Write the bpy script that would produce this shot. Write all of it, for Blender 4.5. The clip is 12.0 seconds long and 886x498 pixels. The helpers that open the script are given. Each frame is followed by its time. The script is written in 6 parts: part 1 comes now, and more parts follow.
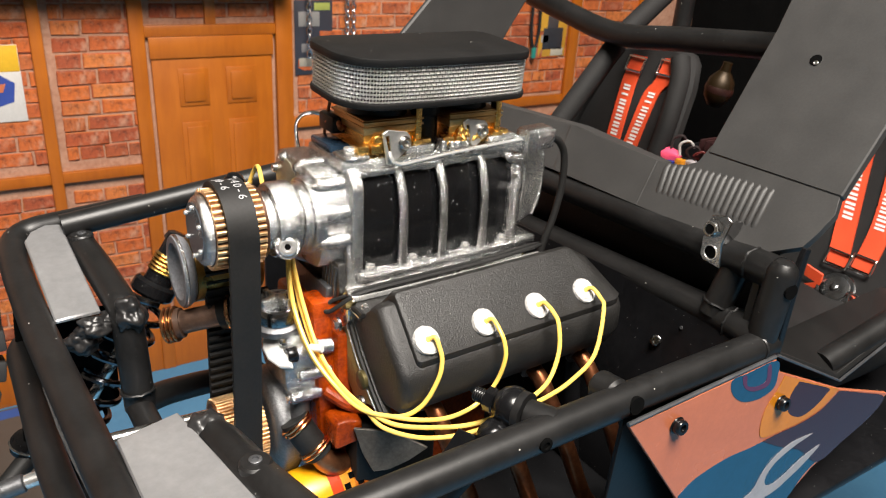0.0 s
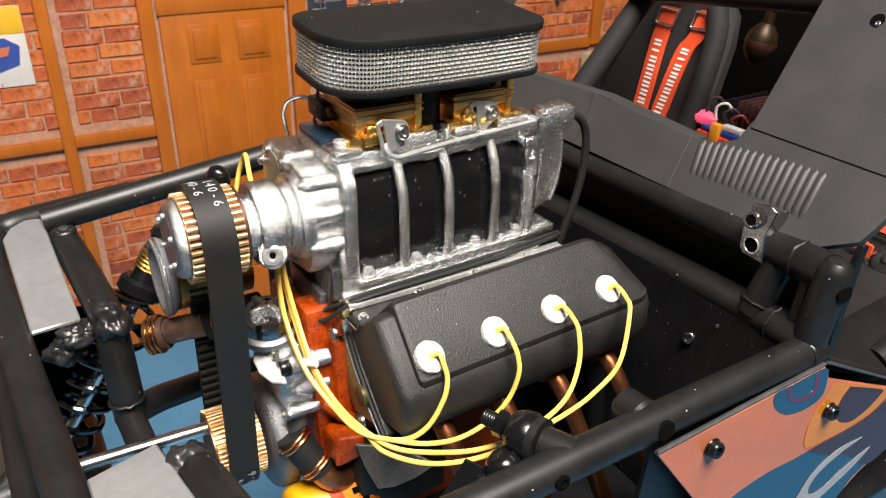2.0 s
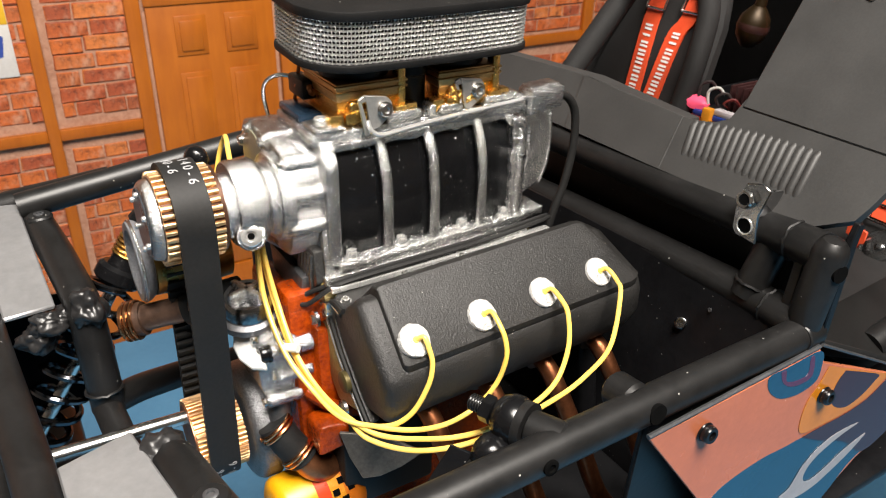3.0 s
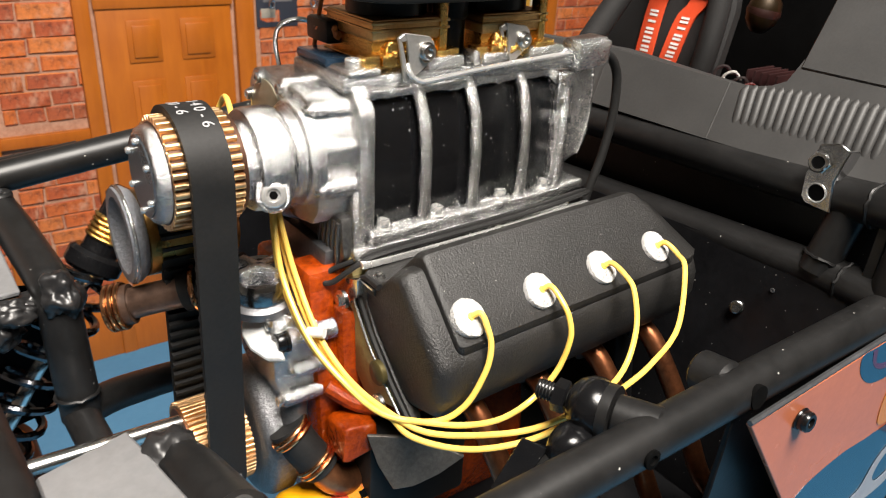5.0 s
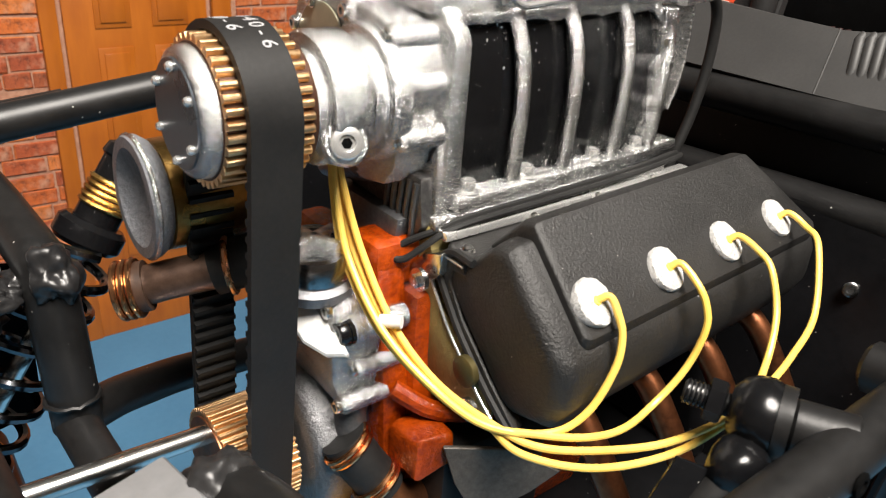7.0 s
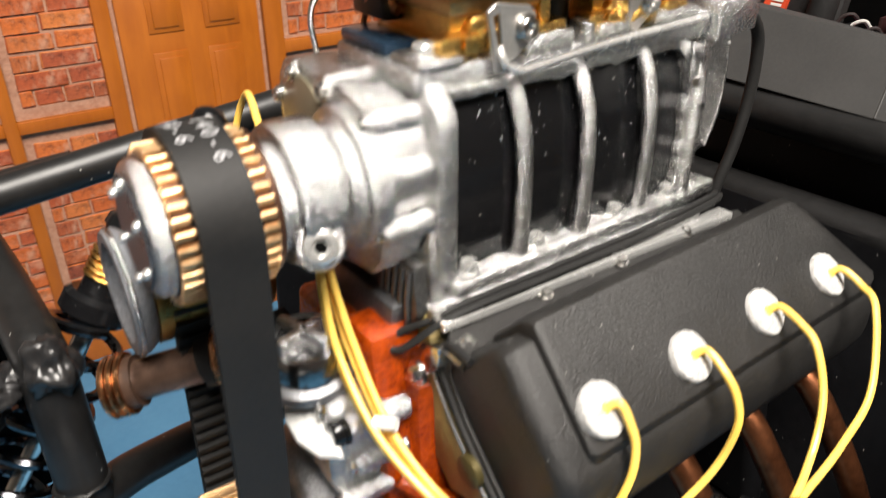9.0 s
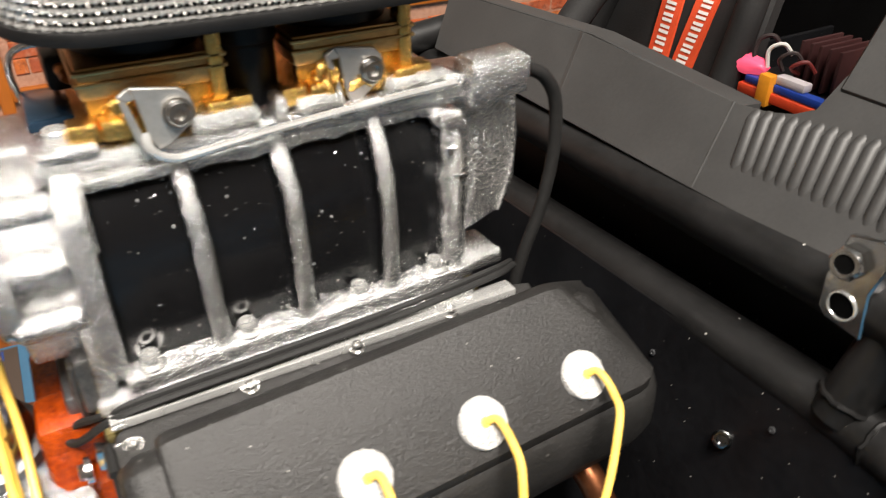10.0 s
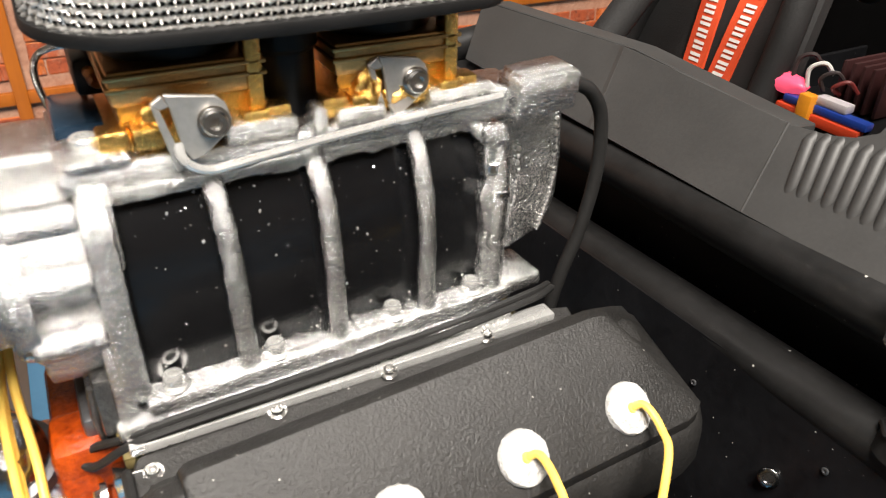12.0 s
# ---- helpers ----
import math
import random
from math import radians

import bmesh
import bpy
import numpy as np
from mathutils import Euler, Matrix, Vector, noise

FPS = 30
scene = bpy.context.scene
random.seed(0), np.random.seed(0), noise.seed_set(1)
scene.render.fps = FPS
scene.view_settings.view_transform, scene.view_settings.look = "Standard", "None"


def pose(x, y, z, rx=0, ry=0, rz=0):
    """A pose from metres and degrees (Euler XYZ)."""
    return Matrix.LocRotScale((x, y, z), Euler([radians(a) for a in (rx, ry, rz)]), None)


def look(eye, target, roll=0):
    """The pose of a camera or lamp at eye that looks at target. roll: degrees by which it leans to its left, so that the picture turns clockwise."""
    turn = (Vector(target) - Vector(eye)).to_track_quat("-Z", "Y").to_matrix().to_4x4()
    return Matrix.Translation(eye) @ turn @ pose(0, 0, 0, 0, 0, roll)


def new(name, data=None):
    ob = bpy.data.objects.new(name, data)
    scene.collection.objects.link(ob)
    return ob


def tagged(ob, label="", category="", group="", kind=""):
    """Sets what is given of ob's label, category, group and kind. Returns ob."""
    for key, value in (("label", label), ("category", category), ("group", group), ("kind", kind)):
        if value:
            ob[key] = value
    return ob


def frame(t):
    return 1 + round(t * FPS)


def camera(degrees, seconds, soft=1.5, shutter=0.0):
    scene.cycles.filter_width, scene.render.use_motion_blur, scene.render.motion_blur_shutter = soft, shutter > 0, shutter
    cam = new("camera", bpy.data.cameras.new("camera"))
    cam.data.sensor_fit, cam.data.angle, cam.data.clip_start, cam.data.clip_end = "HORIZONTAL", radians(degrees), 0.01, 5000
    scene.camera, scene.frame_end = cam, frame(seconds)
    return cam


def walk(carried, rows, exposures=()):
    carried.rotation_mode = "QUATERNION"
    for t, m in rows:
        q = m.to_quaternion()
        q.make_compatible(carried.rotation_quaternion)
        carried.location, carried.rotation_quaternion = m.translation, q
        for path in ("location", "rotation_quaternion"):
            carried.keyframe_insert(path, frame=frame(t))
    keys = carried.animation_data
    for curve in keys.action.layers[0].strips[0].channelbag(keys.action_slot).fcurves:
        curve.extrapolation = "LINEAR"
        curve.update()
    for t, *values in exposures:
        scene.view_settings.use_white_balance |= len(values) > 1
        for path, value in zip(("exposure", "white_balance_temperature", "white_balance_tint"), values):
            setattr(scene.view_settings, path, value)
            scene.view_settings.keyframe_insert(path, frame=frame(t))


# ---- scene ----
cam = camera(60.49, 12.0, 1.0, 0.5)
PATH = [
    (0, (0.02647, 0.02672, 0.21637), (0.4864, 0.7115, -0.1434), 3.54),
    (0.5, (0.02943, 0.03268, 0.21701), (0.4824, 0.7113, -0.1628), 3.60),
    (1, (0.03211, 0.03697, 0.22078), (0.4821, 0.7077, -0.1762), 3.42),
    (1.5, (0.03707, 0.03745, 0.22184), (0.4687, 0.7109, -0.1906), 2.29),
    (2, (0.04066, 0.04092, 0.21973), (0.4570, 0.7174, -0.2034), 1.55),
    (2.5, (0.04185, 0.04065, 0.21903), (0.4640, 0.7135, -0.2042), 1.75),
    (2.7, (0.04312, 0.04121, 0.21772), (0.4635, 0.7134, -0.2084), 1.59),
    (4.3, (0.03826, 0.04955, 0.20472), (0.4939, 0.7109, -0.2014), 2.44),
    (4.5, (0.03611, 0.05325, 0.20318), (0.4984, 0.7120, -0.1997), 2.60),
    (5, (0.03626, 0.06078, 0.19715), (0.5234, 0.7098, -0.1921), 3.22),
    (5.5, (0.03207, 0.06669, 0.19474), (0.5553, 0.7010, -0.1711), 4.46),
    (6, (0.03261, 0.07986, 0.18852), (0.5834, 0.6786, -0.1964), 6.08),
    (6.5, (0.03120, 0.08412, 0.18541), (0.5646, 0.6909, -0.2111), 5.83),
    (7, (0.03443, 0.08673, 0.18418), (0.5556, 0.7010, -0.2171), 4.89),
    (7.2, (0.03474, 0.08777, 0.18334), (0.5542, 0.7051, -0.2155), 4.62),
    (8.8, (0.04376, 0.09100, 0.18691), (0.5150, 0.7352, -0.2290), 1.54),
    (9, (0.04905, 0.09229, 0.19316), (0.4900, 0.7429, -0.2453), 0.00),
    (9.5, (0.06894, 0.09292, 0.20265), (0.4730, 0.7350, -0.2815), -0.05),
    (10, (0.08984, 0.08418, 0.20160), (0.4624, 0.7474, -0.2793), 0.20),
    (10.5, (0.09462, 0.08322, 0.20191), (0.4382, 0.7616, -0.2795), 0.32),
    (11, (0.08762, 0.09031, 0.20160), (0.4415, 0.7444, -0.3053), 2.51),
    (11.5, (0.08704, 0.09101, 0.20232), (0.4481, 0.7524, -0.2898), 2.12),
    (12, (0.08885, 0.08975, 0.20025), (0.4567, 0.7626, -0.2709), 1.32),
]
walk(cam, [(t, look(eye, target, roll)) for t, eye, target, roll in PATH], [(0.0, 0.05), (4.5, 0.05), (7.0, 0.03), (9.0, 0.06), (9.5, -0.26), (10.0, 0.16), (10.5, 0.32), (11.0, 0.32), (12.0, 0.24)])
cam.data.dof.use_dof, cam.data.dof.focus_distance, cam.data.dof.aperture_fstop = True, 0.122, 82

# ---- world and light: an indoor room with one ceiling lamp ----
world = bpy.data.worlds.new("room_air")
scene.world = world
world.use_nodes = True
world.node_tree.nodes["Background"].inputs[0].default_value = (1.0, 0.86, 0.70, 1)
world.node_tree.nodes["Background"].inputs[1].default_value = 0.06


def area_lamp(name, at, target, size, watts, colour):
    data = bpy.data.lights.new(name, "AREA")
    data.shape, data.size, data.energy, data.color = "DISK", size, watts, colour
    ob = new(name, data)
    ob.matrix_world = look(at, target)
    return ob


tagged(area_lamp("desk_lamp", (0.035, -0.15, 0.78), (0.12, 0.17, 0.14), 0.38, 18.6, (1.0, 0.93, 0.85)),
       "warm white lamp hanging above the model table", "lamp")
scene.view_settings.exposure = 0.0

# ---- materials ----
def node_material(name):
    m = bpy.data.materials.new(name)
    m.use_nodes = True
    nt = m.node_tree
    return m, nt, nt.nodes["Principled BSDF"]


def noise_node(nt, scale, detail=4, rough=0.6, stretch=(1, 1, 1)):
    tc = nt.nodes.new("ShaderNodeTexCoord")
    mp = nt.nodes.new("ShaderNodeMapping")
    mp.inputs["Scale"].default_value = stretch
    n = nt.nodes.new("ShaderNodeTexNoise")
    n.inputs["Scale"].default_value, n.inputs["Detail"].default_value = scale, detail
    n.inputs["Roughness"].default_value = rough
    nt.links.new(tc.outputs["Object"], mp.inputs[0])
    nt.links.new(mp.outputs[0], n.inputs["Vector"])
    return n


def ramp_node(nt, src, stops):
    r = nt.nodes.new("ShaderNodeValToRGB")
    while len(r.color_ramp.elements) < len(stops):
        r.color_ramp.elements.new(0.5)
    for e, (pos, col) in zip(r.color_ramp.elements, stops):
        e.position, e.color = pos, (*col, 1)
    nt.links.new(src, r.inputs[0])
    return r


def surface(name, dark, light, rough=0.5, metal=0.0, grain=900.0, patch=90.0, bump=0.3, depth=0.0002, rough_var=0.12,
            specks=0.0, coat=0.0, stretch=(1, 1, 1), spec=0.5):
    """Colour that varies at two scales, grain in the relief, uneven gloss, and dust specks."""
    m, nt, p = node_material(name)
    fine, wide = noise_node(nt, grain, 5, 0.65, stretch), noise_node(nt, patch, 3, 0.55)
    mix = nt.nodes.new("ShaderNodeMath")
    mix.operation, mix.inputs[1].default_value = "MULTIPLY_ADD", 0.5
    half = nt.nodes.new("ShaderNodeMath")
    half.operation, half.inputs[1].default_value = "MULTIPLY", 0.5
    nt.links.new(wide.outputs[0], half.inputs[0])
    nt.links.new(fine.outputs[0], mix.inputs[0])
    nt.links.new(half.outputs[0], mix.inputs[2])
    col = ramp_node(nt, mix.outputs[0], [(0.32, dark), (0.68, light)])
    out = col.outputs[0]
    if specks:
        v = nt.nodes.new("ShaderNodeTexVoronoi")
        v.inputs["Scale"].default_value = specks
        tc = nt.nodes.new("ShaderNodeTexCoord")
        nt.links.new(tc.outputs["Object"], v.inputs["Vector"])
        near = ramp_node(nt, v.outputs["Distance"], [(0.05, (1, 1, 1)), (0.10, (0, 0, 0))])
        few = ramp_node(nt, v.outputs["Color"], [(0.68, (0, 0, 0)), (0.76, (1, 1, 1))])
        both = nt.nodes.new("ShaderNodeMath")
        both.operation = "MULTIPLY"
        nt.links.new(near.outputs[0], both.inputs[0])
        nt.links.new(few.outputs[0], both.inputs[1])
        dust = nt.nodes.new("ShaderNodeMix")
        dust.data_type = "RGBA"
        dust.inputs[7].default_value = (0.42, 0.41, 0.38, 1)
        nt.links.new(both.outputs[0], dust.inputs[0])
        nt.links.new(out, dust.inputs[6])
        out = dust.outputs[2]
    nt.links.new(out, p.inputs["Base Color"])
    rr = nt.nodes.new("ShaderNodeMapRange")
    rr.inputs[3].default_value, rr.inputs[4].default_value = max(0.02, rough - rough_var), min(1, rough + rough_var)
    nt.links.new(wide.outputs[0], rr.inputs[0])
    nt.links.new(rr.outputs[0], p.inputs["Roughness"])
    p.inputs["Metallic"].default_value = metal
    p.inputs["Coat Weight"].default_value = coat
    p.inputs["Specular IOR Level"].default_value = spec
    if bump:
        b = nt.nodes.new("ShaderNodeBump")
        b.inputs["Strength"].default_value, b.inputs["Distance"].default_value = bump, depth
        nt.links.new(fine.outputs[0], b.inputs["Height"])
        nt.links.new(b.outputs[0], p.inputs["Normal"])
    return m


SILVER = surface("cast_silver_paint", (0.38, 0.38, 0.38), (0.80, 0.80, 0.79), 0.22, 1.0, 2600, 500, 1.0, 0.00028, 0.07)
STEEL = surface("bright_steel", (0.55, 0.54, 0.52), (0.75, 0.74, 0.72), 0.22, 1.0, 900, 200, 0.15, 0.0001, 0.08)
ZINC = surface("bright_zinc", (0.58, 0.58, 0.57), (0.84, 0.84, 0.82), 0.26, 0.75, 900, 200, 0.15, 0.0001, 0.08)
BRUSHED = surface("dull_steel_plate", (0.40, 0.385, 0.36), (0.54, 0.52, 0.49), 0.46, 0.8, 1400, 90, 0.25, 0.0001, 0.08)
DARK_STEEL = surface("dark_steel", (0.10, 0.105, 0.11), (0.20, 0.20, 0.21), 0.42, 0.8, 1300, 120, 0.4, 0.0002)
BLACK_GLOSS = surface("gloss_black_paint", (0.0035, 0.0035, 0.004), (0.006, 0.006, 0.0065), 0.22, 0.0, 900, 100, 0.10, 0.0001, 0.08, specks=1300, spec=0.36)
BLACK_WRINKLE = surface("black_wrinkle_paint", (0.008, 0.0078, 0.0075), (0.020, 0.019, 0.018), 0.44, 0.0, 2900, 130, 0.8, 0.00019, 0.07, specks=900, stretch=(1.0, 0.8, 0.8))
BLACK_FILTER = surface("matt_black_lid", (0.004, 0.004, 0.004), (0.009, 0.0085, 0.0085), 0.55, 0.0, 2600, 160, 0.35, 0.0001, 0.06, spec=0.25, specks=520)
TUBE_BLACK = surface("satin_black_tube", (0.005, 0.005, 0.005), (0.013, 0.0125, 0.0125), 0.40, 0.0, 800, 110, 0.25, 0.00012, 0.08, specks=520, spec=0.40)
BODY_BLACK = surface("matt_black_plastic", (0.023, 0.0225, 0.022), (0.034, 0.033, 0.032), 0.55, 0.0, 2000, 110, 0.15, 0.0001, 0.06)
FLOOR_BLACK = surface("black_chassis_pan", (0.0035, 0.0035, 0.004), (0.008, 0.008, 0.009), 0.36, 0.0, 700, 100, 0.25, 0.00015, 0.10, specks=800, spec=0.25)
RUBBER = surface("black_rubber", (0.006, 0.006, 0.006), (0.013, 0.0125, 0.012), 0.60, 0.0, 1500, 120, 0.25, 0.0001, 0.07, spec=0.35)
EPOXY = surface("black_epoxy", (0.006, 0.006, 0.0065), (0.026, 0.025, 0.025), 0.34, 0.0, 500, 90, 0.35, 0.0003, 0.14)
DARK_CHROME = surface("dark_chrome_plate", (0.22, 0.22, 0.225), (0.42, 0.42, 0.42), 0.2, 1.0, 700, 160, 0.3, 0.0002)
GOLD = surface("brass_gold", (0.58, 0.33, 0.08), (0.95, 0.62, 0.20), 0.24, 1.0, 2800, 260, 0.75, 0.00020, 0.10)
MESH_STEEL = surface("bright_mesh_wire", (0.74, 0.73, 0.71), (0.90, 0.89, 0.87), 0.34, 0.9, 900, 200, 0.1, 0.0001, 0.06)
COPPER = surface("old_copper", (0.20, 0.085, 0.045), (0.48, 0.20, 0.09), 0.36, 0.9, 700, 140, 0.3, 0.0002, 0.12)
COPPER_WIRE = surface("copper_wire", (0.62, 0.28, 0.12), (0.80, 0.40, 0.20), 0.25, 1.0, 900, 140, 0.1, 0.0001)
ORANGE_BLOCK = surface("orange_engine_enamel", (0.12, 0.010, 0.0005), (0.42, 0.058, 0.0014), 0.22, 0.0, 1300, 190, 0.9, 0.00032, 0.10, spec=0.45)
YELLOW_WIRE = surface("yellow_lead", (0.82, 0.50, 0.08), (0.90, 0.60, 0.13), 0.34, 0.0, 600, 100, 0.05, 0.0001)
WHITE_FELT = surface("white_plug_disc", (0.38, 0.372, 0.36), (0.66, 0.65, 0.63), 0.85, 0.0, 2000, 300, 1.0, 0.0005)
PLATE_GREY = surface("grey_aluminium_plate", (0.40, 0.40, 0.41), (0.52, 0.52, 0.53), 0.40, 0.75, 500, 70, 0.1, 0.0001, 0.07)
BLUE_BASE = surface("blue_base_paint", (0.055, 0.19, 0.34), (0.075, 0.23, 0.39), 0.6, 0.0, 300, 30, 0.1, 0.0001)
WOOD = surface("orange_varnished_pine", (0.31, 0.074, 0.003), (0.45, 0.125, 0.006), 0.42, 0.0, 260, 30, 0.12, 0.0002, 0.06, stretch=(1, 1, 0.12))
WALL_PLASTER = surface("warm_room_paint", (0.62, 0.56, 0.48), (0.68, 0.62, 0.54), 0.8, 0.0, 40, 3, 0.1, 0.001)
CEILING_WHITE = surface("white_ceiling_paint", (0.76, 0.75, 0.73), (0.82, 0.81, 0.79), 0.85, 0.0, 40, 3, 0.1, 0.001)
MORTAR = surface("pale_mortar", (0.30, 0.13, 0.075), (0.52, 0.29, 0.19), 0.9, 0.0, 420, 90, 0.8, 0.0008)
RED_WEB = surface("red_webbing", (0.50, 0.045, 0.012), (0.62, 0.070, 0.018), 0.55, 0.0, 1500, 120, 0.4, 0.0002, stretch=(1, 1, 3))
WHITE_INK = surface("white_print", (0.60, 0.58, 0.56), (0.74, 0.72, 0.70), 0.6, 0.0, 700, 100, 0.05)
# sheenless near-black: a few black parts, and painted shade in cabin, gaps and holes
DULL_SHADE_BLACK = surface("dull_shade_black", (0.002, 0.002, 0.002), (0.004, 0.004, 0.004), 0.95, 0.0, 900, 100, 0.2, 0.0001, 0.05, spec=0.03)
SEAT_BLACK = surface("black_seat_fabric", (0.008, 0.008, 0.008), (0.017, 0.016, 0.016), 0.75, 0.0, 2200, 110, 0.5, 0.0002, spec=0.25)
TYRE = surface("tyre_rubber", (0.010, 0.010, 0.010), (0.018, 0.018, 0.018), 0.75, 0.0, 400, 60, 0.3, 0.0004)


def brick_material():
    m, nt, p = node_material("mixed_red_brick")
    info = nt.nodes.new("ShaderNodeObjectInfo")
    isl = nt.nodes.new("ShaderNodeNewGeometry")
    add = nt.nodes.new("ShaderNodeMath")
    add.operation = "ADD"
    nt.links.new(info.outputs["Random"], add.inputs[0])
    nt.links.new(isl.outputs["Random Per Island"], add.inputs[1])
    fr = nt.nodes.new("ShaderNodeMath")
    fr.operation = "FRACT"
    nt.links.new(add.outputs[0], fr.inputs[0])
    tone = ramp_node(nt, fr.outputs[0], [(0.0, (0.50, 0.100, 0.020)), (0.28, (0.62, 0.155, 0.028)), (0.5, (0.44, 0.090, 0.026)),
                                         (0.72, (0.36, 0.076, 0.028)), (0.88, (0.66, 0.200, 0.045)), (1.0, (0.28, 0.066, 0.030))])
    n, w = noise_node(nt, 230, 6, 0.75), noise_node(nt, 75, 5, 0.7)
    var = ramp_node(nt, n.outputs[0], [(0.34, (0.30, 0.27, 0.27)), (0.48, (0.80, 0.76, 0.74)), (0.66, (1.0, 0.97, 0.94))])
    mul = nt.nodes.new("ShaderNodeMix")
    mul.data_type, mul.blend_type = "RGBA", "MULTIPLY"
    mul.inputs[0].default_value = 1
    nt.links.new(tone.outputs[0], mul.inputs[6])
    nt.links.new(var.outputs[0], mul.inputs[7])
    pale = ramp_node(nt, w.outputs[0], [(0.52, (0, 0, 0)), (0.70, (0.62, 0.62, 0.62))])
    chalk = nt.nodes.new("ShaderNodeMix")
    chalk.data_type = "RGBA"
    chalk.inputs[7].default_value = (0.56, 0.30, 0.19, 1)
    nt.links.new(pale.outputs[0], chalk.inputs[0])
    nt.links.new(mul.outputs[2], chalk.inputs[6])
    nt.links.new(chalk.outputs[2], p.inputs["Base Color"])
    p.inputs["Roughness"].default_value = 0.8
    b = nt.nodes.new("ShaderNodeBump")
    b.inputs["Strength"].default_value, b.inputs["Distance"].default_value = 0.8, 0.0010
    nt.links.new(n.outputs[0], b.inputs["Height"])
    nt.links.new(b.outputs[0], p.inputs["Normal"])
    return m


BRICK = brick_material()


def plain(name, colour, rough=0.5, metal=0.0):
    return surface(name, tuple(c * 0.88 for c in colour), tuple(min(1, c * 1.1) for c in colour), rough, metal, 900, 80, 0.1, 0.0001)

# ---- building tools: all shapes are given in millimetres ----
MM = 0.001
CENTRE = 162.5   # the car's centre line


def thing(name, at, label, category, group="", kind=""):
    ob = new(name)
    ob.empty_display_size = 0.005
    ob.location = [v * MM for v in at]
    return tagged(ob, label, category, group, kind)


def nudge(ob, x, y, z):
    """Set a finished thing over by so many millimetres."""
    ob.location += Vector((x, y, z)) * MM


def root(ob):
    while ob.parent:
        ob = ob.parent
    return ob


def finish(bm, name, material, origin=(0, 0, 0), smooth=35):
    bmesh.ops.recalc_face_normals(bm, faces=bm.faces)
    me = bpy.data.meshes.new(name)
    for v in bm.verts:
        v.co = (v.co - Vector(origin)) * MM
    limit = radians(smooth)
    for f in bm.faces:
        f.smooth = True
    for e in bm.edges:
        e.smooth = len(e.link_faces) == 2 and e.calc_face_angle(0) < limit
    bm.to_mesh(me)
    bm.free()
    for m in material if isinstance(material, (list, tuple)) else [material]:
        me.materials.append(m)
    return me


def part(name, bm, material, parent, label="", smooth=35):
    origin = root(parent).location / MM
    ob = new(name, finish(bm, name, material, origin, smooth))
    ob.parent = parent
    if label:
        ob["label"] = label
    return ob


def single(name, bm, material, label, category, kind="", group="", smooth=35):
    return tagged(new(name, finish(bm, name, material, smooth=smooth)), label, category, group, kind)


def join(*bms):
    out = bmesh.new()
    for b in bms:
        me = bpy.data.meshes.new("tmp")
        b.to_mesh(me)
        out.from_mesh(me)
        bpy.data.meshes.remove(me)
        b.free()
    return out


def moved(bm, m):
    bmesh.ops.transform(bm, matrix=m, verts=bm.verts)
    return bm


def yawed(bm, degrees=2.6, at=(97, 152.3, 0)):
    """The rotor case stands slightly askew on the engine."""
    return turned(bm, at, "Z", degrees)


def turned(bm, centre, axis, degrees):
    bmesh.ops.rotate(bm, cent=centre, matrix=Matrix.Rotation(radians(degrees), 3, axis), verts=bm.verts)
    return bm


def bevelled(bm, width, seg=2, angle=30):
    if width > 0:
        edges = [e for e in bm.edges if len(e.link_faces) == 2 and e.calc_face_angle(0) > radians(angle)]
        bmesh.ops.bevel(bm, geom=edges, offset=width, segments=seg, affect="EDGES", profile=0.5, clamp_overlap=True)
    return bm


def box(x0, x1, y0, y1, z0, z1, r=0.3, seg=2):
    bm = bmesh.new()
    bmesh.ops.create_cube(bm, size=1)
    for v in bm.verts:
        v.co = ((x0 + x1) / 2 + v.co.x * (x1 - x0), (y0 + y1) / 2 + v.co.y * (y1 - y0), (z0 + z1) / 2 + v.co.z * (z1 - z0))
    return bevelled(bm, r, seg)


def prism(points, axis, a, b, r=0.3, seg=2):
    """A polygon of (u, v) drawn out along an axis from a to b. x: (y, z); y: (x, z); z: (x, y)."""
    put = {"x": lambda u, v, w: (w, u, v), "y": lambda u, v, w: (u, w, v), "z": lambda u, v, w: (u, v, w)}[axis]
    bm = bmesh.new()
    lo, hi = [bm.verts.new(put(u, v, a)) for u, v in points], [bm.verts.new(put(u, v, b)) for u, v in points]
    bm.faces.new(lo), bm.faces.new(hi[::-1])
    for i in range(len(points)):
        j = (i + 1) % len(points)
        bm.faces.new((lo[j], lo[i], hi[i], hi[j]))
    bmesh.ops.recalc_face_normals(bm, faces=bm.faces)
    return bevelled(bm, r, seg)


def rounded_outline(u0, u1, v0, v1, r, n=6):
    pts = []
    for cu, cv, a0 in ((u1 - r, v1 - r, 0), (u0 + r, v1 - r, 90), (u0 + r, v0 + r, 180), (u1 - r, v0 + r, 270)):
        for k in range(n + 1):
            a = radians(a0 + 90 * k / n)
            pts.append((cu + r * math.cos(a), cv + r * math.sin(a)))
    return pts


